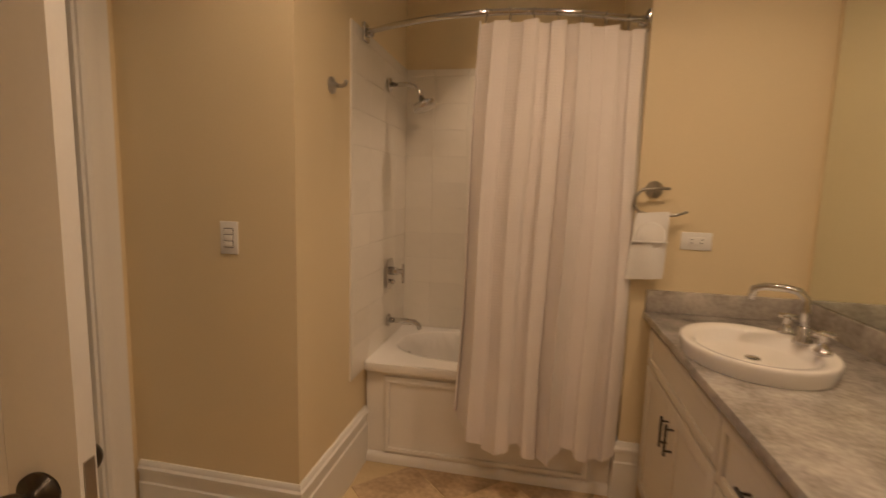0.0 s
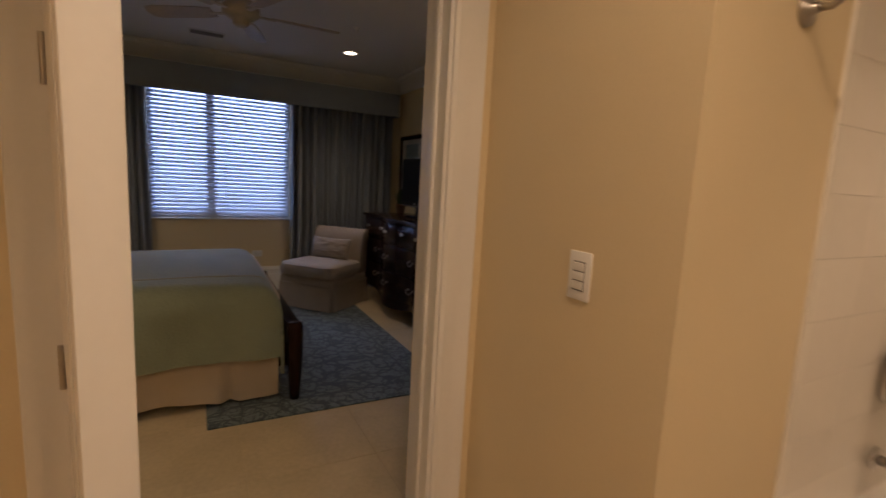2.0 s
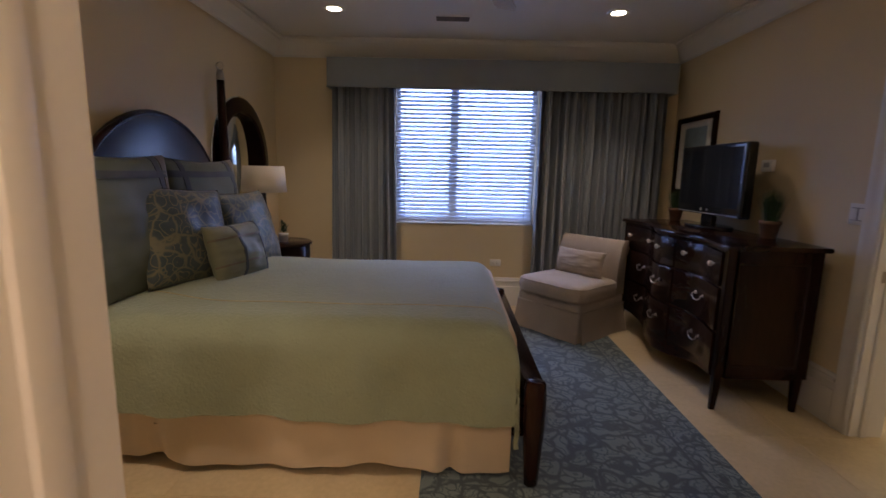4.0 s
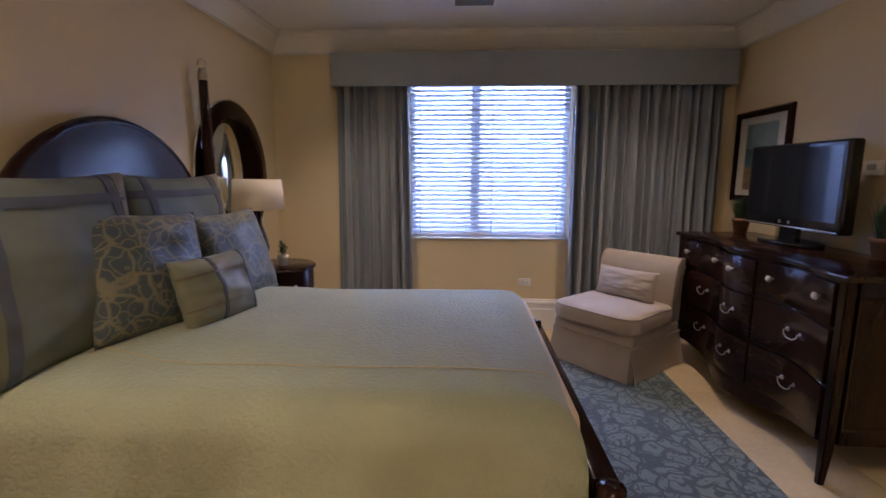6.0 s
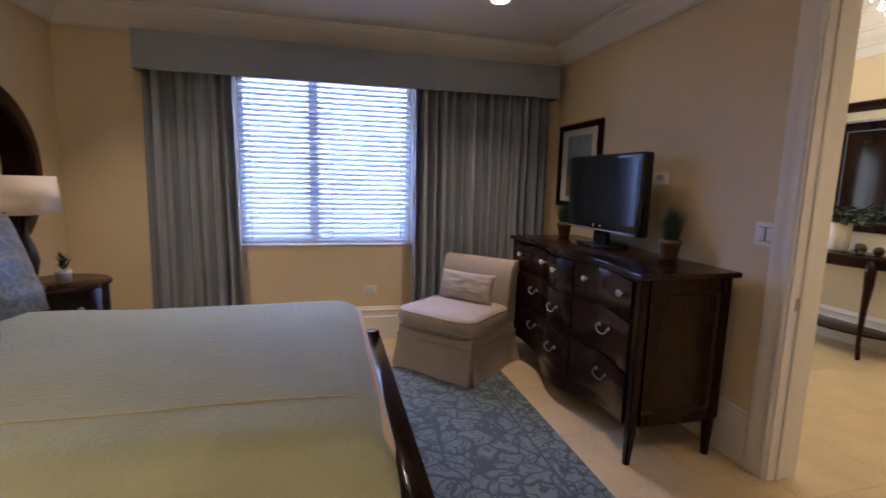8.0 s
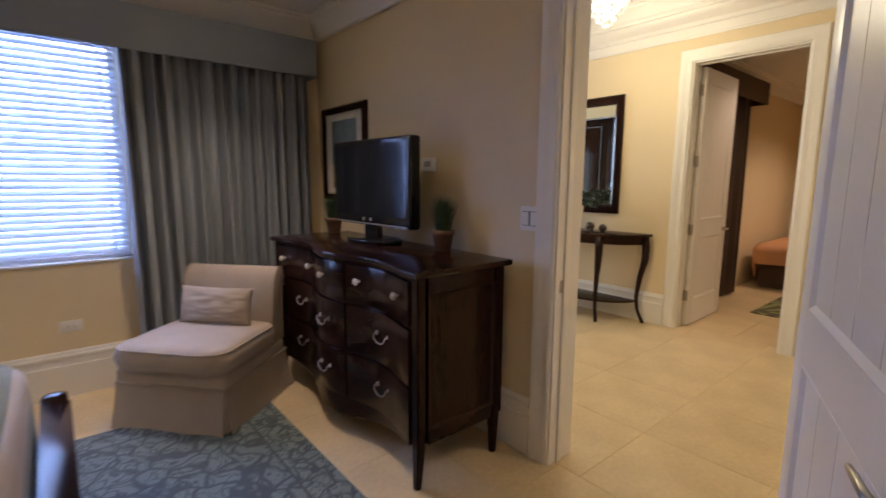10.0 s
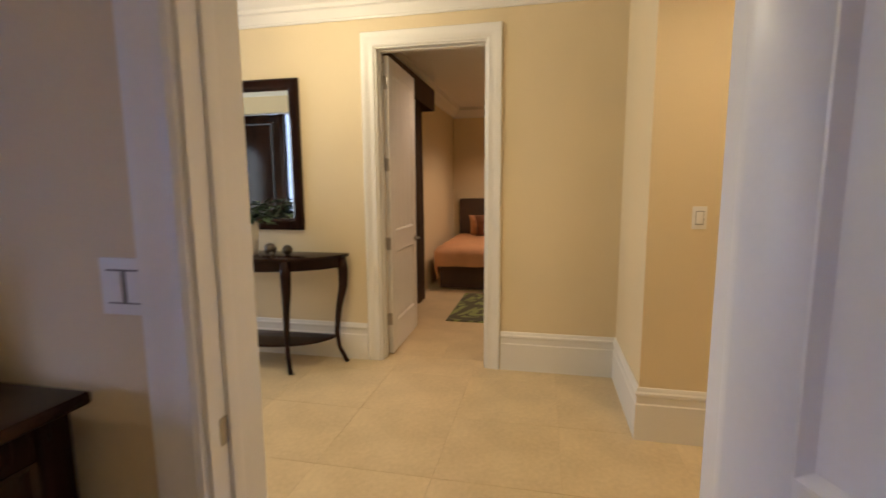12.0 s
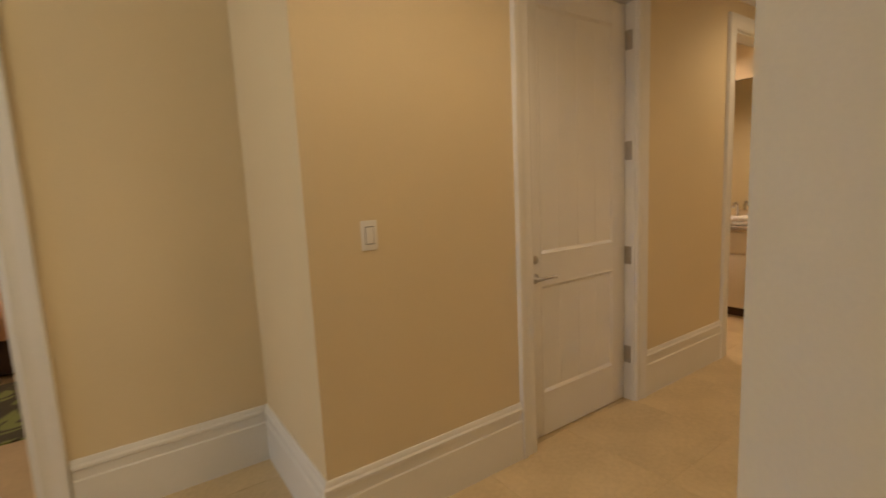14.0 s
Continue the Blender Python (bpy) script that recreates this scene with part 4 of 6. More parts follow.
part("top", bowed(bmesh.new(), -W2 - 0.015, W2 + 0.015, 0.0, 0.025, DZ - 0.03, DZ, 0.008), WOODH, dr)
part("carcass", bowed(bmesh.new(), -W2 + 0.03, W2 - 0.03, -0.01, 0.0, 0.20, DZ - 0.031), WOOD, dr)
for x in (-W2 + 0.03, W2 - 0.03):
    for y in (front(x) + 0.02, -0.07):
        bm = bmesh.new()
        secs = [(0.046, 0.0, DZ - 0.032), (0.046, 0.0, 0.19), (0.040, -0.002, 0.12), (0.031, -0.008, 0.0)]
        rings = []
        for w, dy, z in secs:
            dy = dy if y < -0.2 else 0
            rings.append([bm.verts.new((x + a * w / 2, y + dy + b * w / 2, z)) for a, b in ((-1, -1), (1, -1), (1, 1), (-1, 1))])
        for lo_r, hi_r in zip(rings, rings[1:]):
            for k in range(4):
                bm.faces.new((lo_r[k], lo_r[(k + 1) % 4], hi_r[(k + 1) % 4], hi_r[k]))
        bm.faces.new(rings[0]), bm.faces.new(rings[-1])
        bmesh.ops.recalc_face_normals(bm, faces=bm.faces)
        bmesh.ops.bevel(bm, geom=[e for e in bm.edges if abs(e.verts[0].co.z - e.verts[1].co.z) > 0.01], offset=0.005, segments=2, affect="EDGES")
        part("leg", bm, WOOD, dr)
for sg in (-1, 1):
    xs = sorted((sg * (W2 - 0.030), sg * (W2 - 0.012)))
    for za, zb in ((DZ - 0.10, DZ - 0.032), (0.20, 0.27)):
        part("side_rail", box(xs[0], xs[1], -0.50, -0.09, za, zb, 0.002), WOOD, dr)
    xp = sorted((sg * (W2 - 0.031), sg * (W2 - 0.022)))
    part("side_panel", box(xp[0], xp[1], -0.50, -0.09, 0.27, DZ - 0.10), WOOD, dr)
    part("side_bead", sweep(bmesh.new(), [(0, 0), (0, 0.012), (-0.010, 0.009), (-0.016, 0)], [(sg * (W2 - 0.023), -0.50, 0.27), (sg * (W2 - 0.023), -0.09, 0.27), (sg * (W2 - 0.023), -0.09, DZ - 0.10), (sg * (W2 - 0.023), -0.50, DZ - 0.10)][::sg], (sg, 0, 0), True), WOOD, dr)
cols = [(-W2 + 0.065, -0.185), (-0.17, 0.17), (0.185, W2 - 0.065)]
rows = [(0.215, 0.465), (0.480, 0.735), (0.750, 0.950)]
for ci, (xa, xb) in enumerate(cols):
    for ri, (za, zb) in enumerate(rows):
        d = part("drawer", bowed(bmesh.new(), xa, xb, None, 0.014, za, zb, 0.004, 14), WOODH, dr)
        zc = (za + zb) / 2
        spots = [(xa + xb) / 2]
        if ri == 2:
            spots = [xa + 0.14 * (xb - xa) + 0.02, xb - 0.14 * (xb - xa) - 0.02] if ci != 1 else [(xa + xb) / 2]
        for x in spots:
            y = front(x) - 0.014
            if ri == 2:
                part("knob", lathe(bmesh.new(), [(0.007, 0), (0.007, 0.012), (0.017, 0.018), (0.020, 0.028), (0.012, 0.036)], 6, (x, y, zc + 0.02), pose(0, 0, 0, 90, 0, 0)), KNOBGLASS, d, "faceted clear glass knob")
            else:
                bm = tube(bmesh.new(), [(x - 0.05, y - 0.004, zc + 0.024), (x - 0.052, y - 0.022, zc + 0.022), (x - 0.045, y - 0.025, zc + 0.002), (x - 0.02, y - 0.026, zc - 0.012), (x + 0.02, y - 0.026, zc - 0.012), (x + 0.045, y - 0.025, zc + 0.002), (x + 0.052, y - 0.022, zc + 0.022), (x + 0.05, y - 0.004, zc + 0.024)], 0.0032, 8)
                for s in (-1, 1):
                    lathe(bm, [(0.013, 0), (0.011, 0.006), (0.005, 0.008)], 12, (x + s * 0.05, y, zc + 0.024), pose(0, 0, 0, 90, 0, 0))
                part("bail_pull", bm, NICKEL, d, "silver bail pull")
def apron_pt(u, v):
    x = (-W2 + 0.06) + (2 * W2 - 0.12) * u
    q = x / W2
    lo_ = 0.105 + 0.10 * (0.5 - 0.5 * math.cos(math.pi * q)) ** 1.2
    return (x, front(x) - 0.002, lo_ + (0.222 - lo_) * v)


thick(part("apron", grid(bmesh.new(), 60, 2, apron_pt), WOODH, dr), 0.02)

tv = thing("television", "black flat-screen television on a swivel stand, switched off", "television", pose(-4.56, 3.26, DZ) @ pose(0, 0, 0, 0, 0, 2))
part("stand_base", prism(bmesh.new(), [(0.24 * math.cos(a), 0.13 * math.sin(a)) for a in [2 * math.pi * k / 32 for k in range(32)]], 0.0, 0.022, 0.006), BLACKP, tv)
part("neck", prism(bmesh.new(), [(-0.07, -0.02), (0.07, -0.02), (0.05, 0.03), (-0.05, 0.03)], 0.02, 0.15), BLACKP, tv)
part("bezel", box(-0.415, 0.415, -0.035, 0.045, 0.10, 0.625, 0.016, seg=3), BLACKP, tv)
part("screen", box(-0.375, 0.375, -0.0365, -0.033, 0.165, 0.592), SCREEN, tv, "dark glossy screen")
part("trim_strip", box(-0.39, 0.39, -0.037, -0.03, 0.108, 0.115), SILVERP, tv)
for x, w in ((-0.06, 0.012), (0.02, 0.01)):
    part("badge", lathe(bmesh.new(), [(w, 0), (w, 0.002)], 16, (x, -0.035, 0.138), pose(0, 0, 0, 90, 0, 0)), SILVERP, tv)


def grass_pot(x, y, z, h, seed, group):
    r = thing("potted_grass", "small terracotta pot with upright dark green grass", "plant", pose(x, y, z), group)
    part("pot", lathe(bmesh.new(), [(0.042, 0), (0.056, 0.085), (0.062, 0.088), (0.064, 0.11), (0.054, 0.112), (0.05, 0.095), (0.01, 0.095)], 20), TERRA, r, "weathered terracotta pot")
    rnd = random.Random(seed)
    bm = bmesh.new()
    for _ in range(190):
        a, rr = rnd.uniform(0, 6.283), rnd.uniform(0, 0.042)
        lean_ = rnd.uniform(0.0, 0.05) + rr * 0.6
        hh = h * rnd.uniform(0.7, 1.0) - lean_ * 0.5
        c, s = math.cos(a), math.sin(a)
        p = [Vector((rr * c, rr * s, 0.09)), Vector((rr * c + lean_ * 0.4 * c, rr * s + lean_ * 0.4 * s, 0.09 + hh * 0.55)), Vector((rr * c + lean_ * c, rr * s + lean_ * s, 0.09 + hh))]
        t = Vector((-s, c, 0)) * 0.0026
        q = [bm.verts.new(p[0] - t), bm.verts.new(p[0] + t), bm.verts.new(p[1] + t), bm.verts.new(p[1] - t), bm.verts.new(p[2])]
        bm.faces.new(q[:4]), bm.faces.new((q[3], q[2], q[4]))
    part("grass_blades", bm, LEAF, r)
    return r


grass_pot(-5.12, 3.27, DZ, 0.22, 1, "grass pots on the dresser")
grass_pot(-3.98, 3.34, DZ, 0.25, 2, "grass pots on the dresser")

pic = thing("framed_picture", "framed landscape print with a white mat", "picture", pose(-5.30, NY - 0.003, 1.575))
bm = bmesh.new()
sweep(bm, [(0, 0), (0, 0.018), (0.014, 0.03), (0.05, 0.024), (0.05, 0)], [(-0.34, 0, -0.355), (-0.34, 0, 0.355), (0.34, 0, 0.355), (0.34, 0, -0.355)], (0, -1, 0), True)
part("frame", bm, WOOD, pic)
part("mat", box(-0.30, 0.30, -0.008, -0.001, -0.32, 0.32), PLASTIC, pic, "white mat board")
SEA = material("print_sea", (0.06, 0.16, 0.20), 0.3, var=0.4, scale=5, stretch=(1, 1, 4), bump=0.0)
SAND = material("print_dunes", (0.30, 0.20, 0.09), 0.3, var=0.5, scale=9, stretch=(1, 1, 4), bump=0.0)
SKYP = material("print_sky", (0.30, 0.40, 0.48), 0.3, var=0.3, scale=4, bump=0.0)
part("print", box(-0.19, 0.19, -0.010, -0.008, 0.06, 0.25), SKYP, pic, "pale blue sky of the print")
part("print", box(-0.19, 0.19, -0.010, -0.008, -0.08, 0.06), SEA, pic, "dark teal sea of the print")
part("print", box(-0.19, 0.19, -0.010, -0.008, -0.26, -0.08), SAND, pic, "brown dunes of the print")
part("glazing", box(-0.29, 0.29, -0.014, -0.012, -0.31, 0.31), GLASS, pic).visible_shadow = False


def switch(x, y, z, yaw, gangs, label, wide=False):
    """A wall plate; local -y faces the room."""
    w = 0.07 if not wide else 0.118
    r = thing("light_switch", label, "light switch", pose(x, y, z, 0, 0, yaw))
    part("plate", box(-w / 2, w / 2, -0.006, 0.0, -0.058, 0.058, 0.003), PLASTIC, r)
    for cx in ((-0.023, 0.023) if wide else (0,)):
        for k in range(gangs):
            h = 0.066 / gangs
            z0 = -0.033 + k * h
            part("rocker", box(cx - 0.0165, cx + 0.0165, -0.0095, -0.006, z0 + 0.0015, z0 + h - 0.0015, 0.001), PLASTIC, r)
    part("gap", box(-0.019 - (0.023 if wide else 0), 0.019 + (0.023 if wide else 0), -0.0066, -0.0059, -0.035, 0.035), SLOT, r)
    return r


switch(-3.49, NY, 1.20, 0, 1, "white double light switch beside the door", True)
switch(-0.795, 1.94, 1.18, 0, 3, "white switch plate with three small rockers")
switch(-1.905, CY, 1.225, 0, 1, "white single rocker light switch")
th = thing("thermostat", "small white wall thermostat", "thermostat", pose(-4.26, NY, 1.47))
part("case", box(-0.06, 0.06, -0.025, 0, -0.04, 0.04, 0.006), PLASTIC, th)
part("display", box(-0.03, 0.03, -0.026, -0.024, -0.012, 0.02), SILVERP, th)


def outlet(x, y, z, yaw, horizontal=False):
    r = thing("wall_outlet", "white electrical wall outlet", "outlet", pose(x, y, z, 0, 90 if horizontal else 0, yaw))
    part("plate", box(-0.036, 0.036, -0.006, 0, -0.058, 0.058, 0.003), PLASTIC, r)
    part("receptacle", box(-0.017, 0.017, -0.009, -0.006, -0.034, 0.034, 0.002), PLASTIC, r)
    for s in (-1, 1):
        bm = bmesh.new()
        for dx in (-0.007, 0.007):
            B(bm, dx - 0.0012, dx + 0.0012, -0.0096, -0.0088, s * 0.018 - 0.005, s * 0.018 + 0.005)
        part("slots", bm, BLACKM, r)
    return r


outlet(WX, 1.75, 0.455, 90, True)

# ---- bedroom: chair, rug, fan ----
ch = thing("slipper_chair", "armless taupe linen slipper chair with a skirt", "chair", pose(-5.08, 2.39, 0, 0, 0, 41))
# local: front is towards -y, 0.66 wide
def soft_box(bm, x0, x1, y0, y1, z0, z1, b, puff=0.0):
    B(bm, x0, x1, y0, y1, z0, z1, b, 4)
    return bm
bm = soft_box(bmesh.new(), -0.335, 0.335, -0.355, 0.31, 0.235, 0.345, 0.035)
part("deck", bm, LINEN, ch)


def cushion_pt(top):
    """Boxed seat cushion: a crowned face with rounded corners, drawn in at the back."""
    def fn(u, v):
        a, b = u * 2 - 1, v * 2 - 1
        x, y = 0.335 * a, -0.075 + 0.305 * b
        k = max(0.0, abs(a) + abs(b) - 1.72) * 0.10
        x -= math.copysign(k, a)
        y -= math.copysign(k, b)
        edge = (1 - abs(a) ** 5) * (1 - abs(b) ** 5)
        wav = 0.004 * noise.noise(Vector((a * 2.2, b * 2.2, 3.0 if top else 8.0)))
        return (x, y, 0.455 + 0.036 * edge ** 0.6 + wav) if top else (x, y, 0.352)
    return fn


bm = grid(bmesh.new(), 32, 28, cushion_pt(True))
grid(bm, 32, 28, cushion_pt(False))
rim = [(k / 32, 0) for k in range(32)] + [(1, k / 28) for k in range(28)] + [(1 - k / 32, 1) for k in range(32)] + [(0, 1 - k / 28) for k in range(28)]
rows_ = []
for f in (0, 0.25, 0.5, 0.75, 1):
    ring_ = []
    for u, v in rim:
        p, q = Vector(cushion_pt(False)(u, v)), Vector(cushion_pt(True)(u, v))
        m_ = p.lerp(q, f)
        out_ = Vector((m_.x, m_.y + 0.075, 0)).normalized() * 0.014 * math.sin(math.pi * f)
        ring_.append(bm.verts.new(m_ + out_))
    rows_.append(ring_)
for p, q in zip(rows_, rows_[1:]):
    for k in range(len(rim)):
        bm.faces.new((p[k], p[(k + 1) % len(rim)], q[(k + 1) % len(rim)], q[k]))
bmesh.ops.remove_doubles(bm, verts=bm.verts, dist=0.0004)
bmesh.ops.recalc_face_normals(bm, faces=bm.faces)
cu = part("seat_cushion", bm, LINEN, ch, sharp=1.0)
for top in (True, False):
    part("piping", tube(bmesh.new(), [Vector(cushion_pt(top)(u, v)) for u, v in rim + rim[:1]], 0.0055, 8), LINEN, cu)
bm = bmesh.new()
prof3 = [(0.185, 0.33), (0.190, 0.50), (0.205, 0.62), (0.222, 0.70), (0.240, 0.755), (0.268, 0.795), (0.305, 0.815), (0.345, 0.808), (0.375, 0.782), (0.386, 0.745), (0.376, 0.708), (0.350, 0.688), (0.328, 0.684), (0.322, 0.60), (0.315, 0.33)]
prism(bm, prof3, -0.325, 0.325, 0.022)
bmesh.ops.transform(bm, matrix=Matrix(((0, 0, 1, 0), (1, 0, 0, 0), (0, 1, 0, 0), (0, 0, 0, 1))), verts=bm.verts)
bmesh.ops.recalc_face_normals(bm, faces=bm.faces)
back_ = part("backrest", bm, LINEN, ch, sharp=1.2)
for x in (-0.318, 0.318):
    part("piping", tube(bmesh.new(), [(x, a, b) for a, b in prof3], 0.005, 6), LINEN, back_)
part("welt", tube(bmesh.new(), [(-0.338, 0.31, 0.262), (-0.338, -0.34, 0.262), (-0.325, -0.358, 0.262), (0.325, -0.358, 0.262), (0.338, -0.34, 0.262), (0.338, 0.31, 0.262)], 0.006, 8), LINEN, ch)


def skirt_panel(p, q, hang):
    """One side of the skirt: flaring, with a soft wave, open at the kick pleats."""
    P, Q = Vector((*p, 0)), Vector((*q, 0))
    n_ = (Q - P).normalized().cross(Vector((0, 0, 1)))

    def fn(u, v):
        flare = 0.028 * (1 - v) ** 1.3 + 0.007 * math.sin(9 * u + 2 * hang) * (1 - v)
        tip = 0.016 * (math.exp(-(u / 0.07) ** 2) + math.exp(-((1 - u) / 0.07) ** 2)) * (1 - v)
        return P + (Q - P) * (u + (u - 0.5) * 0.03 * (1 - v)) + n_ * (flare + tip) + Vector((0, 0, 0.012 + 0.252 * v))
    return thick(part("skirt_panel", grid(bmesh.new(), 36, 10, fn), LINEN, ch, sharp=1.5), 0.006)


cor = [(-0.330, 0.315), (-0.330, -0.350), (0.330, -0.350), (0.330, 0.315)]
for k in range(4):
    p, q = Vector(cor[k]), Vector(cor[(k + 1) % 4])
    d_ = (q - p).normalized() * 0.006
    skirt_panel(p + d_, q - d_, k)
for x, y in cor:
    part("pleat_inset", box(x * 0.955 - 0.02, x * 0.955 + 0.02, y * 0.955 - 0.02, y * 0.955 + 0.02, 0.012, 0.255, 0.006), LINEN, ch)
for x, y in ((-0.27, -0.28), (0.27, -0.28), (-0.27, 0.26), (0.27, 0.26)):
    part("leg", lathe(bmesh.new(), [(0.018, 0), (0.024, 0.235)], 10, (x, y, 0)), WOOD, ch)
pillow("lumbar_cushion", 0.50, 0.24, 0.14, LINEN, "small taupe linen lumbar cushion on the chair", pose(-5.08, 2.39, 0, 0, 0, 41) @ pose(0, 0.06, 0.478, -14, 0, 0))
RUGX0, RUGX1, RUGY0, RUGY1 = -5.05, -2.62, 1.17, 2.66
rug = thing("rug", "blue rug with a pale scrolling leaf pattern and border", "rug", pose(0, 0, 0))


def rug_piece(name, x0, x1, y0, y1, mat, z=0.009):
    n = max(2, int((x1 - x0) / 0.05)), max(2, int((y1 - y0) / 0.05))
    return thick(part(name, grid(bmesh.new(), n[0], n[1], lambda u, v: (x0 + (x1 - x0) * u, y0 + (y1 - y0) * v, z + 0.0012 * noise.noise(Vector(((x0 + (x1 - x0) * u) * 4, (y0 + (y1 - y0) * v) * 5, 1))))), mat, rug), 0.008, -1.0)


RB = 0.19
rug_piece("field", RUGX0 + RB, RUGX1 - RB, RUGY0 + RB, RUGY1 - RB, RUG)
for a in ((RUGX0, RUGX1, RUGY1 - RB + 0.014, RUGY1), (RUGX0, RUGX1, RUGY0, RUGY0 + RB - 0.014), (RUGX0, RUGX0 + RB - 0.014, RUGY0 + RB - 0.014, RUGY1 - RB + 0.014), (RUGX1 - RB + 0.014, RUGX1, RUGY0 + RB - 0.014, RUGY1 - RB + 0.014)):
    rug_piece("border", *a, RUGB)
for a in ((RUGX0 + RB - 0.014, RUGX1 - RB + 0.014, RUGY1 - RB, RUGY1 - RB + 0.014), (RUGX0 + RB - 0.014, RUGX1 - RB + 0.014, RUGY0 + RB - 0.014, RUGY0 + RB), (RUGX0 + RB - 0.014, RUGX0 + RB, RUGY0 + RB, RUGY1 - RB), (RUGX1 - RB, RUGX1 - RB + 0.014, RUGY0 + RB, RUGY1 - RB)):
    rug_piece("border_line", *a, RUGLINE)

FANM = material("antique_cream_metal", (0.55, 0.47, 0.33), 0.35, 0.3, var=0.1, bump=0.0)
FANW = material("pale_fan_blade", (0.52, 0.44, 0.34), 0.45, var=0.15, scale=4, fine=50, stretch=(0.2, 1, 1))
fan = thing("ceiling_fan", "five-blade ceiling fan with a cream metal motor", "ceiling fan", pose(-3.5, 1.42, CEIL_Z, 0, 0, 20))
part("canopy", lathe(bmesh.new(), [(0.075, 0), (0.07, -0.03), (0.03, -0.055), (0.015, -0.06)], 24), FANM, fan)
part("downrod", lathe(bmesh.new(), [(0.012, -0.05), (0.012, -0.14)], 12), FANM, fan)
part("motor", lathe(bmesh.new(), [(0.03, -0.13), (0.09, -0.145), (0.115, -0.18), (0.115, -0.225), (0.08, -0.25), (0.055, -0.255), (0.05, -0.285), (0.03, -0.30), (0.005, -0.303)], 28), FANM, fan)
for k in range(5):
    a = pose(0, 0, 0, 0, 0, 72 * k)
    bm = box(0.09, 0.22, -0.018, 0.018, -0.222, -0.214, 0.003)
    bmesh.ops.transform(bm, matrix=a, verts=bm.verts)
    part("blade_iron", bm, FANM, fan)
    bm = bmesh.new()
    prism(bm, [(0.19, -0.05), (0.30, -0.062), (0.58, -0.07), (0.64, -0.055), (0.66, 0.0), (0.64, 0.055), (0.58, 0.07), (0.30, 0.062), (0.19, 0.05)], -0.004, 0.004)
    bmesh.ops.transform(bm, matrix=a @ pose(0, 0, -0.212, 12, 0, 0), verts=bm.verts)
    part("blade", bm, FANW, fan)
sprk = thing("sprinkler_head", "small white ceiling fire sprinkler", "sprinkler", pose(-4.0, 2.35, CEIL_Z))
part("rosette", lathe(bmesh.new(), [(0.03, 0), (0.028, -0.006), (0.012, -0.01), (0.01, -0.03), (0.016, -0.032), (0.016, -0.036)], 18), TRIM, sprk)
vent = thing("ceiling_vent", "white slatted ceiling air vent", "vent", pose(-5.0, 1.25, CEIL_Z))
part("frame", box(-0.07, 0.07, -0.15, 0.15, -0.008, -0.001, 0.003), TRIM, vent)
for k in range(7):
    part("slat", box(-0.055 + k * 0.016, -0.045 + k * 0.016, -0.135, 0.135, -0.012, -0.008), SLOT, vent)

# ---- bathroom: tub, shower, curtain ----
tub = thing("bathtub", "white built-in bathtub with a panelled apron", "bathtub", pose(-0.53, 2.6, 0))
TW, TD, TZ = 1.18, 0.63, 0.525


def tub_top(u, v):
    x, y = u * TW, -0.035 + v * (TD + 0.03)
    a, b = (x - TW / 2 - 0.0) / (TW / 2 - 0.085), (y - TD / 2 - 0.01) / (TD / 2 - 0.075)
    d = (abs(a) ** 2.6 + abs(b) ** 2.6) ** (1 / 2.6)
    z = TZ
    if d < 1:
        k = min(1.0, (1 - d) / 0.28)
        z = TZ - 0.36 * (1 - (1 - k) ** 2.4)
    return (x, y, z)


bm = grid(bmesh.new(), 72, 44, tub_top)
part("basin", bm, ACRYL, tub, sharp=2.5)
bm = box(0, TW, -0.04, -0.002, TZ - 0.045, TZ - 0.001, 0.008)
part("rim", bm, ACRYL, tub)
bm = box(0, TW, 0.0, 0.03, 0.0, TZ - 0.044)
part("apron", bm, ACRYL, tub)
part("apron_panel", sweep(bmesh.new(), [(0, 0), (0, 0.012), (-0.012, 0.016), (-0.03, 0.006), (-0.03, 0)], [(0.12, -0.001, 0.08), (0.12, -0.001, 0.42), (TW - 0.12, -0.001, 0.42), (TW - 0.12, -0.001, 0.08)], (0, -1, 0), True), ACRYL, tub, "raised panel moulding")
part("toe_strip", sweep(bmesh.new(), [(0, 0), (0.02, 0), (0.02, 0.03), (0.01, 0.045), (0, 0.05)], [(0, 0.0, 0.0), (TW, 0.0, 0.0)], (0, 0, 1)), ACRYL, tub)
part("overflow", lathe(bmesh.new(), [(0.034, 0), (0.034, 0.008), (0.02, 0.014), (0.004, 0.015)], 20, (0.125, 0.33, 0.43), pose(0, 0, 0, 0, 75, 0)), CHROME, tub, "chrome overflow cover")
sh = thing("wall_shower", "chrome wall shower arm with a round head", "shower", pose(-0.522, 2.88, 1.90))
part("flange", lathe(bmesh.new(), [(0.035, 0), (0.034, 0.006), (0.014, 0.012)], 24, (0, 0, 0), pose(0, 0, 0, 0, 90, 0)), CHROME, sh)
part("arm", tube(bmesh.new(), [(0.0, 0, 0), (0.10, 0, 0.0), (0.135, 0, -0.01), (0.16, 0, -0.04), (0.17, 0, -0.065)], 0.0125), CHROME, sh)
part("head", lathe(bmesh.new(), [(0.014, 0.03), (0.018, 0.004), (0.056, -0.004), (0.060, -0.010), (0.060, -0.034), (0.052, -0.038), (0.03, -0.036)], 28, (0.178, 0, -0.09), pose(0, 0, 0, 0, -22, 0)), CHROME, sh)
va = thing("shower_valve", "chrome shower valve with a cross lever", "shower valve", pose(-0.522, 2.91, 0.905))
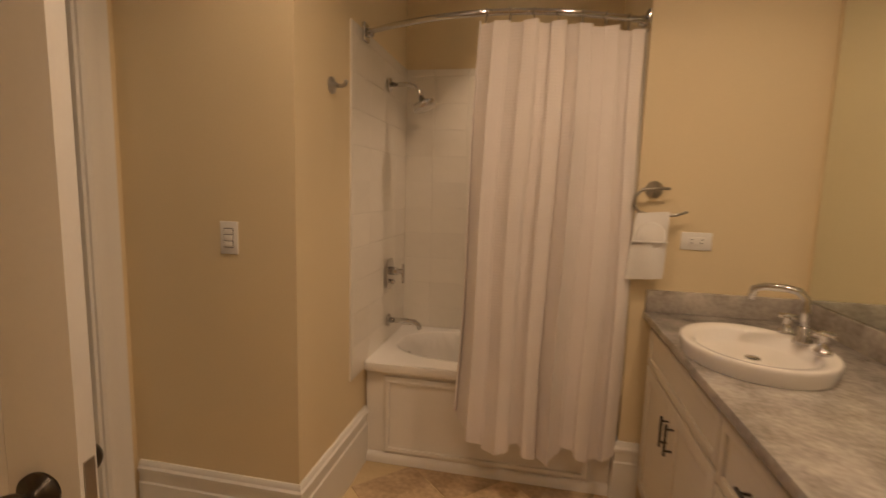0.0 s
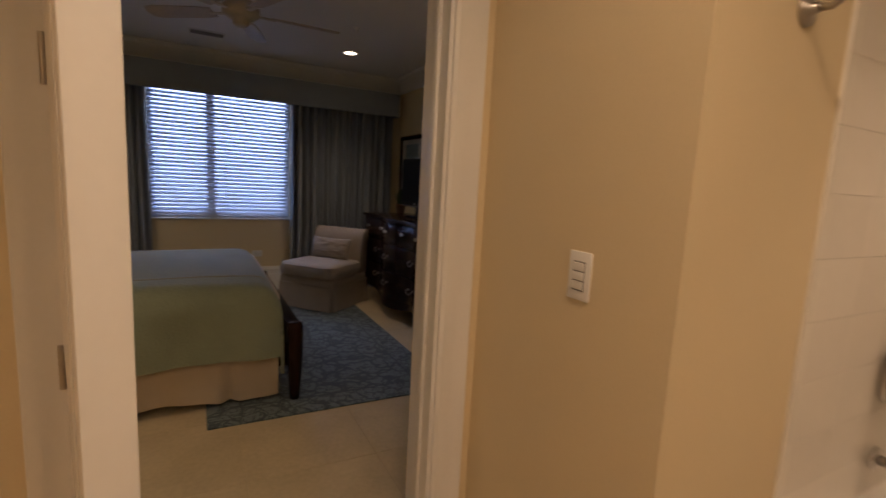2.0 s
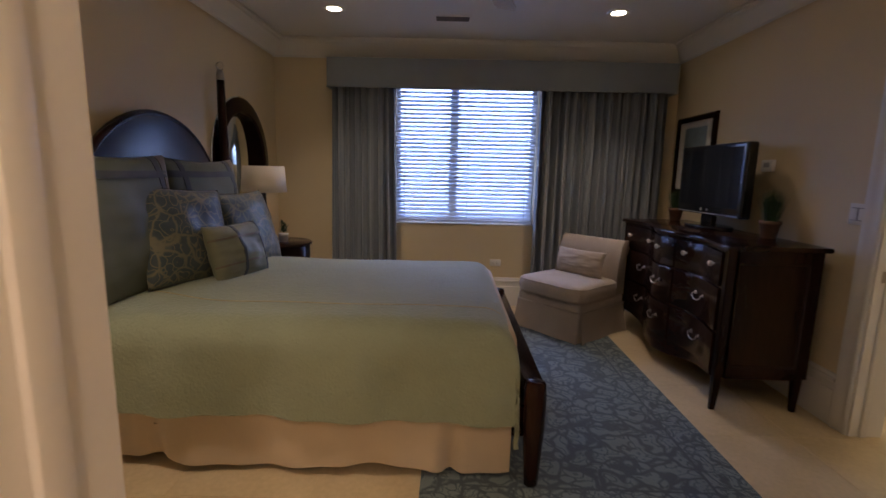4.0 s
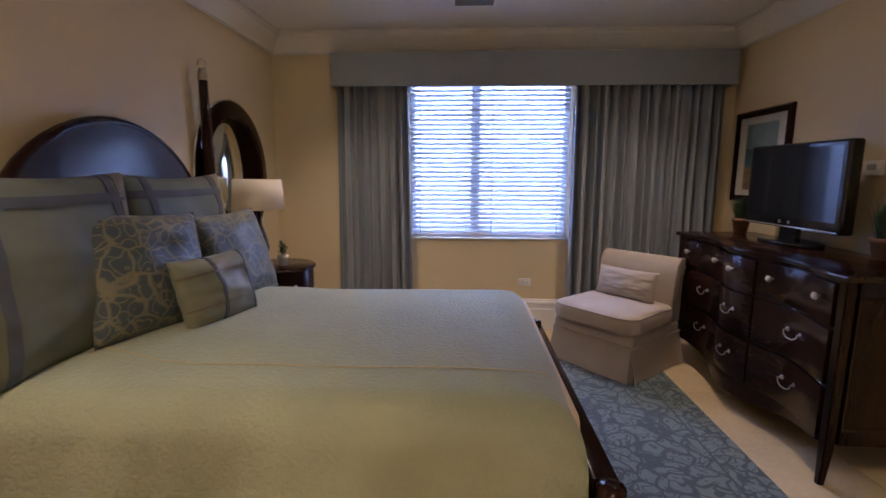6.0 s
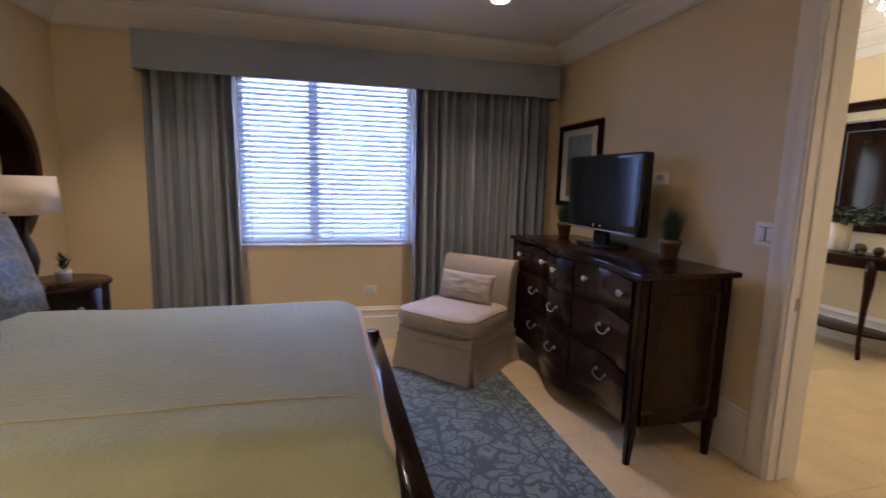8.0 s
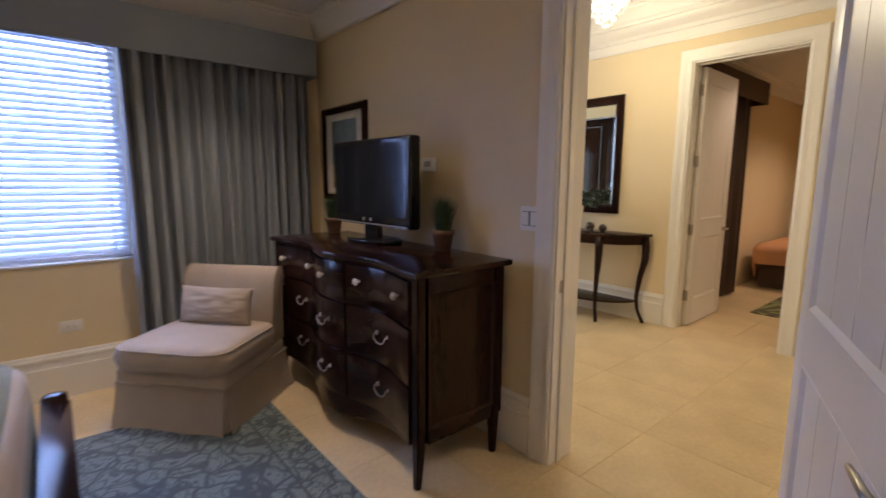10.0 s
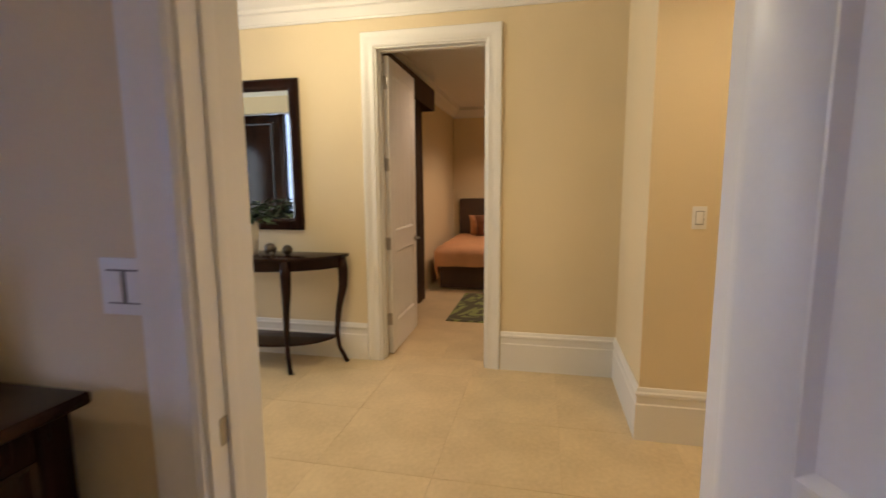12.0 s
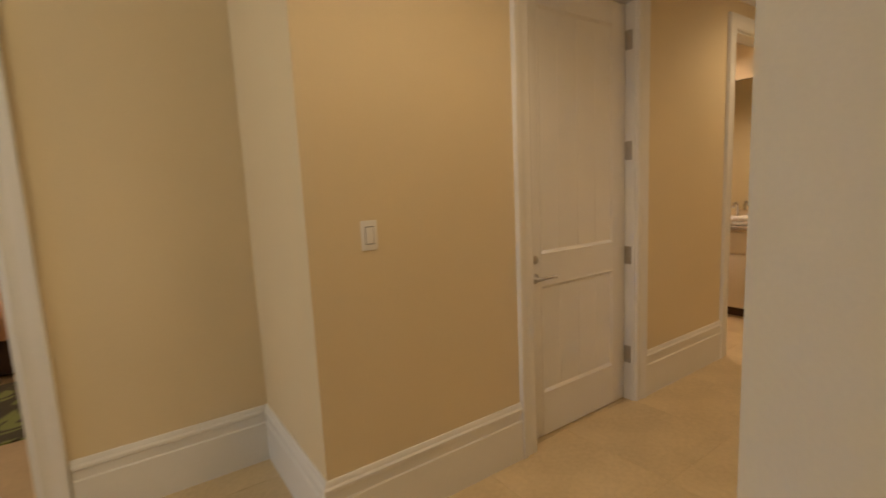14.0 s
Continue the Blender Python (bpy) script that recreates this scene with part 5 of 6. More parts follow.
bm = prism(bmesh.new(), [(0.058 * math.copysign(abs(math.cos(a)) ** 0.6, math.cos(a)), 0.085 * math.copysign(abs(math.sin(a)) ** 0.6, math.sin(a))) for a in [2 * math.pi * k / 32 for k in range(32)]], 0.0, 0.01, 0.003)
bmesh.ops.transform(bm, matrix=Matrix(((0, 0, 1, 0), (1, 0, 0, 0), (0, 1, 0, 0), (0, 0, 0, 1))), verts=bm.verts)
bmesh.ops.recalc_face_normals(bm, faces=bm.faces)
part("plate", bm, CHROME, va)
part("body", lathe(bmesh.new(), [(0.024, 0), (0.022, 0.05), (0.014, 0.055), (0.012, 0.085)], 18, (0, 0, 0.015), pose(0, 0, 0, 0, 90, 0)), CHROME, va)
part("lever", tube(bmesh.new(), [(0.08, 0, 0.055), (0.08, 0, -0.05)], 0.007), CHROME, va)
part("diverter", lathe(bmesh.new(), [(0.012, 0), (0.012, 0.03), (0.006, 0.035)], 14, (0, 0, -0.045), pose(0, 0, 0, 0, 90, 0)), CHROME, va)
spo = thing("tub_spout", "long chrome bathtub spout", "tub spout", pose(-0.522, 2.90, 0.645))
part("flange", lathe(bmesh.new(), [(0.036, 0), (0.034, 0.008), (0.018, 0.014)], 22, (0, 0, 0), pose(0, 0, 0, 0, 90, 0)), CHROME, spo)
part("pipe", tube(bmesh.new(), [(0, 0, 0), (0.10, 0, 0.002), (0.15, 0, 0.0), (0.175, 0, -0.015), (0.183, 0, -0.04)], [0.016, 0.015, 0.015, 0.014, 0.013], 14), CHROME, spo)
hk = thing("robe_hook", "double satin nickel robe hook", "hook", pose(-0.54, 2.22, 1.755))
part("base", lathe(bmesh.new(), [(0.032, 0), (0.031, 0.007), (0.012, 0.012), (0.010, 0.025)], 22, (0, 0, 0), pose(0, 0, 0, 0, 90, 0)), NICKEL, hk)
part("hook", tube(bmesh.new(), [(0.02, 0, 0), (0.045, 0, -0.004), (0.058, 0, 0.004), (0.062, 0, 0.018)], [0.009, 0.007, 0.007, 0.009]), NICKEL, hk)
dc = thing("clothesline", "round retractable clothesline case", "clothesline", pose(-0.05, 3.232, 1.93))
part("case", lathe(bmesh.new(), [(0.035, 0), (0.035, 0.025), (0.025, 0.035), (0.004, 0.036)], 22, (0, 0, 0), pose(0, 0, 0, 90, 0, 0)), SILVERP, dc)

RODZ = 2.05


def rod_at(u):
    return Vector((-0.53 + 1.186 * u, 2.545 - 0.17 * math.sin(math.pi * u) ** 0.9 if 0 < u < 1 else 2.545, RODZ))


rod = thing("curtain_rod", "curved chrome shower curtain rod", "curtain rod", pose(0, 0, 0))
part("rod", tube(bmesh.new(), [rod_at(k / 40) for k in range(41)], 0.0125, 12), CHROME, rod)
for x, s in ((-0.532, 1), (0.658, -1)):
    part("flange", box(x, x + s * 0.014, 2.515, 2.575, RODZ - 0.04, RODZ + 0.04, 0.005), CHROME, rod)
    part("socket", lathe(bmesh.new(), [(0.022, 0), (0.02, 0.04)], 16, (x, 2.543, RODZ), pose(0, 0, 0, 0, 90 * s, 0)), CHROME, rod)
cur = thing("shower_curtain", "white waffle-weave shower curtain, half drawn", "shower curtain", pose(0, 0, 0))
FOLDS = 6


def curtain_pt(u, v):
    t = 0.445 + 0.535 * u - (1 - v) * 0.05 * (1 - u)
    p = rod_at(t)
    k = u * FOLDS
    am = 0.042 * (0.7 + 0.3 * math.sin(2.3 * int(k) + 1)) * (0.45 + 0.75 * (1 - v))
    y = p.y - 0.01 + am * math.sin(2 * math.pi * k + 0.7 * math.sin(2.1 * k)) + 0.012 * math.sin(3 * u + 4 * v)
    x = p.x + 0.012 * math.cos(4 * math.pi * k) + 0.006 * math.sin(6 * v + k)
    low = 0.275 + 0.030 * math.sin(2 * math.pi * k * 0.5 + 0.6) - 0.05 * u + 0.13 * (1 - u) ** 9
    return (x, y, low + (RODZ - 0.034 - 0.012 * abs(math.sin(math.pi * u * 6)) - low) * v)


WAFFLE = CURTAIN_C
thick(part("cloth", grid(bmesh.new(), 176, 60, curtain_pt), WAFFLE, cur, sharp=2.5), 0.003)
for k in range(7):
    u = (k + 0.35) / 7
    p = rod_at(0.445 + 0.535 * u)
    part("ring", tube(bmesh.new(), [p + Vector((0, 0.024 * math.sin(a), -0.014 + 0.030 * math.cos(a))) for a in [2 * math.pi * j / 14 for j in range(15)]], 0.0025, 6), CHROME, cur, "chrome curtain ring")

# ---- bathroom: towel ring, outlet, vanity ----
tr = thing("towel_ring", "open satin nickel towel ring", "towel ring", pose(0.72, 2.53, 1.393))
part("base", lathe(bmesh.new(), [(0.034, 0), (0.033, 0.008), (0.014, 0.014), (0.012, 0.04)], 22, (0, 0, 0), pose(0, 0, 0, 90, 0, 0)), NICKEL, tr)
part("ring", tube(bmesh.new(), [(0.05, -0.045, 0.004), (0.0, -0.045, 0.004), (-0.05, -0.045, -0.002), (-0.078, -0.045, -0.03), (-0.08, -0.045, -0.065), (-0.06, -0.045, -0.092), (-0.02, -0.045, -0.10), (0.08, -0.045, -0.10), (0.12, -0.045, -0.085)], 0.006, 10), NICKEL, tr)


def towel_pt(u, v):
    w = 0.062 + 0.010 * (1 - v)
    return ((u - 0.5) * 2 * w - 0.006 - 0.02 * (1 - v), -0.045 - 0.012 * math.sin(math.pi * min(1, v * 1.0)) * (1 if v < 1 else 1) + 0.004 * math.sin(7 * u + 3 * v), -0.36 + 0.268 * v + 0.01 * (u - 0.5))


tw = thing("hand_towel", "folded white hand towel hanging from a ring", "towel", pose(0.72, 2.53, 1.393))
thick(part("cloth", grid(bmesh.new(), 16, 24, towel_pt), TOWEL, tw, sharp=2.5), 0.022)
part("hem_band", box(-0.080, 0.052, -0.078, -0.066, -0.212, -0.205, 0.002), TOWEL, tw)
part("fan_fold", lathe(bmesh.new(), [(0.055, 0), (0.05, 0.004), (0.01, 0.006)], 18, (-0.012, -0.066, -0.185), pose(0, 0, 0, 90, 0, 0)), TOWEL, tw)
outlet(0.895, 2.53, 1.19, 0, True)

GX0, GX1, GY0, GY1, GZ = 0.718, 1.31, 0.55, 2.53, 0.89
counter = thing("countertop", "grey veined stone vanity countertop with backsplash", "countertop", pose(0, 0, 0))
part("slab", box(GX0, GX1, GY0, GY1, GZ - 0.032, GZ, 0.004), GRANITE, counter)
part("backsplash", box(GX1 - 0.02, GX1, GY0, GY1 - 0.02, GZ, GZ + 0.09, 0.002), GRANITE, counter)
part("side_splash", box(GX0 + 0.004, GX1, GY1 - 0.02, GY1, GZ, GZ + 0.09, 0.002), GRANITE, counter)
CAB = material("cream_cabinet_paint", (0.74, 0.68, 0.56), 0.4, var=0.03, scale=4, bump=0.05)


def shaker(parent, name, y0, y1, z0, z1, x, handle):
    """A framed front facing -x."""
    fr = bmesh.new()
    f = 0.05 if z1 - z0 > 0.25 else 0.03
    B(fr, x - 0.018, x, y0, y0 + f, z0, z1, 0.002), B(fr, x - 0.018, x, y1 - f, y1, z0, z1, 0.002)
    B(fr, x - 0.018, x, y0 + f, y1 - f, z0, z0 + f, 0.002), B(fr, x - 0.018, x, y0 + f, y1 - f, z1 - f, z1, 0.002)
    B(fr, x - 0.009, x, y0 + f, y1 - f, z0 + f, z1 - f)
    d = part(name, fr, CAB, parent)
    if handle:
        (hy0, hz0), (hy1, hz1) = handle
        bm = tube(bmesh.new(), [(x - 0.042, hy0, hz0), (x - 0.042, hy1, hz1)], 0.005, 8)
        for k in (0.15, 0.85):
            py, pz = hy0 + (hy1 - hy0) * k, hz0 + (hz1 - hz0) * k
            tube(bm, [(x - 0.018, py, pz), (x - 0.042, py, pz)], 0.004, 8)
        part("handle", bm, BRONZE, d, "dark bronze bar handle")
    return d


def vanity_unit(y0, y1, doors):
    v = thing("vanity_cabinet", "cream shaker vanity cabinet with dark bar handles", "cabinet", pose(0, 0, 0), "vanity cabinets")
    part("body", box(GX0 + 0.045, GX1 - 0.002, y0 + 0.001, y1 - 0.001, 0.10, GZ - 0.034), CAB, v)
    part("toe_kick", box(GX0 + 0.10, GX1 - 0.002, y0 + 0.001, y1 - 0.001, 0.0, 0.099), CAB, v)
    x = GX0 + 0.044
    if doors:
        shaker(v, "false_front", y0 + 0.004, y1 - 0.004, 0.675, 0.825, x, None)
        m = (y0 + y1) / 2
        shaker(v, "door", y0 + 0.004, m - 0.002, 0.12, 0.665, x, ((m - 0.03, 0.50), (m - 0.03, 0.61)))
        shaker(v, "door", m + 0.002, y1 - 0.004, 0.12, 0.665, x, ((m + 0.03, 0.50), (m + 0.03, 0.61)))
    else:
        m = (y0 + y1) / 2
        for z0, z1 in ((0.12, 0.39), (0.40, 0.64), (0.65, 0.825)):
            shaker(v, "drawer", y0 + 0.004, y1 - 0.004, z0, z1, x, ((m - 0.06, (z0 + z1) / 2), (m + 0.06, (z0 + z1) / 2)))


vanity_unit(1.72, 2.505, True)
vanity_unit(1.25, 1.72, False)
vanity_unit(0.58, 1.25, True)
sk = thing("sink", "white oval semi-recessed ceramic sink", "sink", pose(0.915, 1.99, GZ))


def ell(prof, a, b, seg=48):
    bm = bmesh.new()
    rings = []
    for s, z in prof:
        rings.append([bm.verts.new((a * s * math.cos(2 * math.pi * k / seg), b * s * math.sin(2 * math.pi * k / seg), z)) for k in range(seg)])
    for p, q in zip(rings, rings[1:]):
        for k in range(seg):
            bm.faces.new((p[k], p[(k + 1) % seg], q[(k + 1) % seg], q[k]))
    bm.faces.new(rings[-1])
    bmesh.ops.recalc_face_normals(bm, faces=bm.faces)
    return bm


part("bowl", ell([(0.95, 0.0), (0.985, 0.022), (1.0, 0.038), (1.0, 0.046), (0.99, 0.050), (0.95, 0.050), (0.83, 0.046), (0.79, 0.038), (0.72, 0.012), (0.62, 0.005), (0.2, 0.003), (0.06, 0.0025)], 0.197, 0.232), ACRYL, sk, sharp=2)
part("drain", lathe(bmesh.new(), [(0.022, 0.002), (0.02, 0.008), (0.004, 0.009)], 18), CHROME, sk)
fa = thing("faucet", "chrome gooseneck faucet with two cross handles", "faucet", pose(1.07, 2.005, GZ + 0.047))
part("spout", tube(bmesh.new(), [(0.0, 0.04, 0), (0.0, 0.04, 0.10), (-0.003, 0.045, 0.135), (-0.02, 0.055, 0.155), (-0.045, 0.065, 0.16), (-0.10, 0.085, 0.16), (-0.125, 0.093, 0.15), (-0.132, 0.096, 0.115)], [0.013, 0.012, 0.012, 0.012, 0.012, 0.012, 0.012, 0.011], 14), CHROME, fa)
part("spout_base", lathe(bmesh.new(), [(0.028, 0), (0.026, 0.01), (0.016, 0.02), (0.016, 0.05)], 20, (0, 0.04, 0)), CHROME, fa)
for y in (-0.06, 0.14):
    part("handle_base", lathe(bmesh.new(), [(0.025, 0), (0.023, 0.010), (0.014, 0.018), (0.013, 0.05), (0.017, 0.055), (0.01, 0.066)], 20, (0, y, 0)), CHROME, fa)
    bm = tube(bmesh.new(), [(-0.03, y - 0.01, 0.058), (0.03, y + 0.01, 0.058)], 0.005, 8)
    tube(bm, [(0.01, y - 0.03, 0.058), (-0.01, y + 0.03, 0.058)], 0.005, 8)
    part("cross_handle", bm, CHROME, fa)
solid("vanity_mirror", box(GX1 - 0.008, GX1 - 0.001, GY0, 2.50, GZ + 0.092, 2.35), MIRROR, "large frameless mirror above the vanity", "mirror")

# ---- hall: console table, mirror, ornaments, chandelier ----
con = thing("console_table", "dark wooden half-round console table with curved legs", "console table", pose(-4.85, 6.13, 0))


def half_moon(a, b, n=28):
    return [(a * math.cos(math.pi * k / n), -b * math.sin(math.pi * k / n)) for k in range(n + 1)]


part("top", prism(bmesh.new(), half_moon(0.675, 0.44), 0.85, 0.877, 0.006), WOODH, con)
part("apron", prism(bmesh.new(), half_moon(0.64, 0.41), 0.775, 0.849), WOOD, con)
part("apron_bead", tube(bmesh.new(), [(x, y, 0.782) for x, y in half_moon(0.645, 0.415)], 0.006, 6), WOOD, con)
part("shelf", prism(bmesh.new(), half_moon(0.55, 0.36), 0.185, 0.205, 0.005), WOODH, con)
for x, y in ((0.325, -0.36), (-0.325, -0.36), (0.625, -0.045), (-0.625, -0.045)):
    n = Vector((x, y, 0)).normalized()
    f = 1 if abs(x) > 0.5 else 1
    pts = []
    for z, o in ((0.85, 0.0), (0.75, 0.016), (0.62, 0.012), (0.45, -0.03), (0.25, -0.055), (0.12, -0.04), (0.0, 0.03)):
        pts.append(Vector((x, y, z)) + n * o)
    part("leg", tube(bmesh.new(), pts, [0.040, 0.041, 0.036, 0.027, 0.021, 0.017, 0.018], 8), WOOD, con)
hm = thing("hall_mirror", "rectangular wall mirror in a wide dark wooden frame", "mirror", pose(-5.05, FY, 1.64))
bm = sweep(bmesh.new(), [(0, 0), (0, 0.022), (0.015, 0.034), (0.05, 0.026), (0.07, 0.03), (0.09, 0.014), (0.09, 0)], [(-0.49, 0, -0.59), (-0.49, 0, 0.59), (0.49, 0, 0.59), (0.49, 0, -0.59)], (0, -1, 0), True)
part("frame", bm, WOOD, hm, sharp=0.5)
part("glass", box(-0.405, 0.405, -0.012, -0.002, -0.505, 0.505), MIRROR, hm, "bevelled mirror glass")
vs = thing("planter", "white square-shouldered vase with leafy green foliage", "plant", pose(-4.90, 5.90, 0.877))
part("vase", lathe(bmesh.new(), [(0.055, 0), (0.07, 0.02), (0.085, 0.25), (0.08, 0.26), (0.074, 0.25), (0.06, 0.05)], 24), PLASTIC, vs, "matt white vase")
rnd = random.Random(8)
bm = bmesh.new()
for _ in range(170):
    a, el = rnd.uniform(0, 6.283), rnd.uniform(0.0, 1.3)
    r = rnd.uniform(0.08, 0.26)
    c = Vector((math.cos(a) * math.cos(el) * r, math.sin(a) * math.cos(el) * r * 0.7, 0.27 + math.sin(el) * r * 0.75 - 0.03))
    d = Vector((math.cos(a) * math.cos(el * 0.6), math.sin(a) * math.cos(el * 0.6), rnd.uniform(-0.4, 0.5))).normalized()
    s = d.cross(Vector((0, 0, 1))).normalized()
    L, W = rnd.uniform(0.05, 0.085), rnd.uniform(0.016, 0.03)
    up = s.cross(d)
    q = [bm.verts.new(c - d * L / 2), bm.verts.new(c + s * W + up * 0.006), bm.verts.new(c + d * L / 2 - up * 0.012), bm.verts.new(c - s * W + up * 0.006)]
    bm.faces.new(q)
part("foliage", bm, LEAF, vs, "dense dark green leaves")
bm = bmesh.new()
for _ in range(14):
    a = rnd.uniform(0, 6.283)
    tube(bm, [(0.02 * math.cos(a), 0.02 * math.sin(a), 0.2), (0.06 * math.cos(a), 0.06 * math.sin(a), 0.32), (0.15 * math.cos(a), 0.1 * math.sin(a), 0.38)], 0.002, 5)
part("stems", bm, LEAF, vs)
for x, y, r in ((-4.71, 5.89, 0.048), (-4.585, 5.92, 0.040), (-4.64, 5.80, 0.022)):
    bm = bmesh.new()
    bmesh.ops.create_icosphere(bm, subdivisions=3, radius=r)
    for v in bm.verts:
        v.co *= 1 + 0.10 * noise.noise(v.co * 60)
        v.co.z += r
    solid("decorative_ball", bm, BRONZE, "dark woven decorative ball on the console table", "ornament", m=pose(x, y, 0.877), group="decorative balls")
cl = thing("chandelier", "flush crystal chandelier with glowing bulbs", "chandelier", pose(-4.21, 5.19, HALL_Z))
part("stem", lathe(bmesh.new(), [(0.012, -0.03), (0.012, -0.16)], 12), CHROME, cl)
part("plate", lathe(bmesh.new(), [(0.17, 0), (0.17, -0.02), (0.15, -0.03), (0.02, -0.032)], 28), CHROME, cl)
drop = None
for ring, (r, n, z) in enumerate(((0.165, 20, -0.21), (0.12, 15, -0.27), (0.07, 9, -0.325), (0.02, 3, -0.365))):
    part("hoop", tube(bmesh.new(), [(r * math.cos(a), r * math.sin(a), z + 0.045) for a in [2 * math.pi * k / 32 for k in range(33)]], 0.004, 6), CHROME, cl)
    for k in range(n):
        a = 2 * math.pi * k / n
        if drop is None:
            drop = finish(lathe(bmesh.new(), [(0.002, 0.045), (0.011, 0.03), (0.017, 0.0), (0.011, -0.026), (0.001, -0.04)], 6), "crystal")
            drop.materials.append(CRYSTAL)
        o = new("crystal", drop)
        o.parent, o.location = cl, (r * math.cos(a), r * math.sin(a), z)
for k in range(4):
    a = math.pi / 4 + k * math.pi / 2
    part("bulb", lathe(bmesh.new(), [(0.008, -0.03), (0.018, -0.05), (0.02, -0.07), (0.012, -0.09), (0.002, -0.094)], 14, (0.07 * math.cos(a), 0.07 * math.sin(a), -0.13)), LAMPGLOW, cl, "glowing bulb")
# entrance door, seen in the hall mirror
en = thing("door_6", "closed dark wooden entrance door with a narrow sidelight", "door", pose(-6.68, HY - 0.1, 0))
part("leaf", box(-0.46, 0.40, -0.022, 0.022, 0.005, 2.385, 0.003), WOOD, en)
for z0, z1 in ((0.2, 0.95), (1.1, 2.25)):
    part("panel", sweep(bmesh.new(), [(0, 0), (0, 0.008), (-0.02, 0.012), (-0.035, 0)], [(-0.33, 0.022, z0), (0.27, 0.022, z0), (0.27, 0.022, z1), (-0.33, 0.022, z1)], (0, 1, 0), True), WOOD, en)
part("sidelight_frame", box(0.41, 0.47, -0.04, 0.04, 0, 2.39), WOOD, en)
part("sidelight_pane", box(0.47, 0.64, -0.004, 0.004, 0.02, 2.38), GLASS, en).visible_shadow = False
part("lever", tube(bmesh.new(), [(0.33, 0.02, 1.0), (0.33, 0.07, 1.0), (0.22, 0.07, 1.0)], 0.009, 8), NICKEL, en)
solid("entrance_sky_backdrop", box(-7.5, -5.97, HY - 0.5, HY - 0.48, 0, 2.6), PORCHGLOW, "bright daylight outside the entrance", "sky", "structure")

# unseen window, added round the opening for the hall's fill light
hw = thing("window_2", "white framed hall window, unseen, added to let in daylight", "window", kind="structure")
for a in (box(-7.53, -7.47, 4.25, 4.31, 0.6, 2.4), box(-7.53, -7.47, 5.69, 5.75, 0.6, 2.4), box(-7.53, -7.47, 4.31, 5.69, 0.6, 0.66), box(-7.53, -7.47, 4.31, 5.69, 2.34, 2.4), box(-7.52, -7.48, 4.98, 5.02, 0.66, 2.34)):
    part("window_frame", a, TRIM, hw)

# ---- second bedroom, seen through its doorway ----
b2 = thing("single_bed", "single bed with a brown headboard and dark skirt", "bed", pose(-3.54, 9.75, 0))
part("base", box(-0.50, 0.50, -0.92, 0.94, 0.02, 0.33, 0.02), BROWN, b2, "dark brown bed skirt")
part("mattress", box(-0.51, 0.51, -0.93, 0.94, 0.331, 0.55, 0.05, seg=3), SKIRT, b2)
part("headboard", box(-0.56, 0.56, 0.95, 1.03, 0.0, 1.18, 0.03, seg=3), BROWN, b2, "padded chocolate headboard")


def spread2(u, v):
    a, b = (u - 0.5) * 1.44, -0.965 + v * 1.85
    x = max(-0.535, min(0.535, a))
    over = abs(a) - 0.535
    z = 0.565 + 0.01 * noise.noise(Vector((a * 3, b * 3, 0)))
    if over > 0:
        z -= over
        x += (0.02 * math.sin(14 * b) + 0.03 * over) * (1 if a > 0 else -1)
    y = b
    if v < 0.12:
        k = (0.12 - v) / 0.12
        z -= 0.24 * k
        y = -0.965 + 0.015 * math.sin(18 * a)
    return (x, y, z)


thick(solid("tan_bedspread", grid(bmesh.new(), 50, 50, spread2), TAN, "terracotta tan bedspread on the single bed", "bedspread", sharp=1.5, m=pose(-3.54, 9.75, 0)), 0.015, 1.0)
pillow("tan_pillow", 0.70, 0.36, 0.2, TAN, "tan sleeping pillow against the headboard", lean(-3.54, 10.52, 0.57, -18, 180))
pillow("brown_pillow", 0.60, 0.38, 0.18, BROWNP, "brown satin throw pillow", lean(-3.46, 10.34, 0.57, -22, 180))
thick(solid("green_rug", grid(bmesh.new(), 12, 10, lambda u, v: (-3.65 + 1.9 * u, 7.34 + 1.28 * v, 0.009)), GREENRUG, "green rug with dark looping lines", "rug"), 0.008, -1.0)
p2 = thing("brown_pelmet", "dark brown fabric pelmet", "pelmet", pose(0, 0, 0))
part("front_board", box(-4.04, -4.02, 6.75, 8.52, 2.31, 2.56, 0.006), BROWN, p2)
part("end_board", box(-4.22, -4.04, 8.50, 8.52, 2.31, 2.56), BROWN, p2)
part("top_board", box(-4.22, -4.04, 6.75, 8.50, 2.545, 2.56), BROWN, p2)
curtain("brown_curtain", 7.45, 8.25, 8, -4.13, 0.01, 2.54, BROWN, "dark brown floor-length curtain", seed=9)

# ---- far bathroom ----
v3 = thing("far_vanity", "white vanity cabinet with a pale stone top", "cabinet", pose(0, 0, 0))
part("body", box(2.17, 2.748, 5.60, 6.95, 0.10, 0.86), CAB, v3)
part("toe_kick", box(2.24, 2.748, 5.60, 6.95, 0.0, 0.099), BROWN, v3)
part("stone_top", box(2.13, 2.748, 5.56, 6.96, 0.862, 0.90, 0.004), GRANITE, v3)
for k in range(3):
    for z0, z1 in ((0.13, 0.62), (0.64, 0.84)):
        bm = box(2.152, 2.169, 5.615 + k * 0.445, 6.045 + k * 0.445, z0, z1, 0.004)
        part("door" if z0 < 0.5 else "drawer", bm, CAB, v3)
solid("far_mirror", box(2.742, 2.748, 5.62, 6.95, 1.02, 2.36), MIRROR, "frameless mirror above the far vanity", "mirror")
s3 = thing("far_sink", "white oval sink on the far vanity", "sink", pose(2.45, 5.92, 0.90))
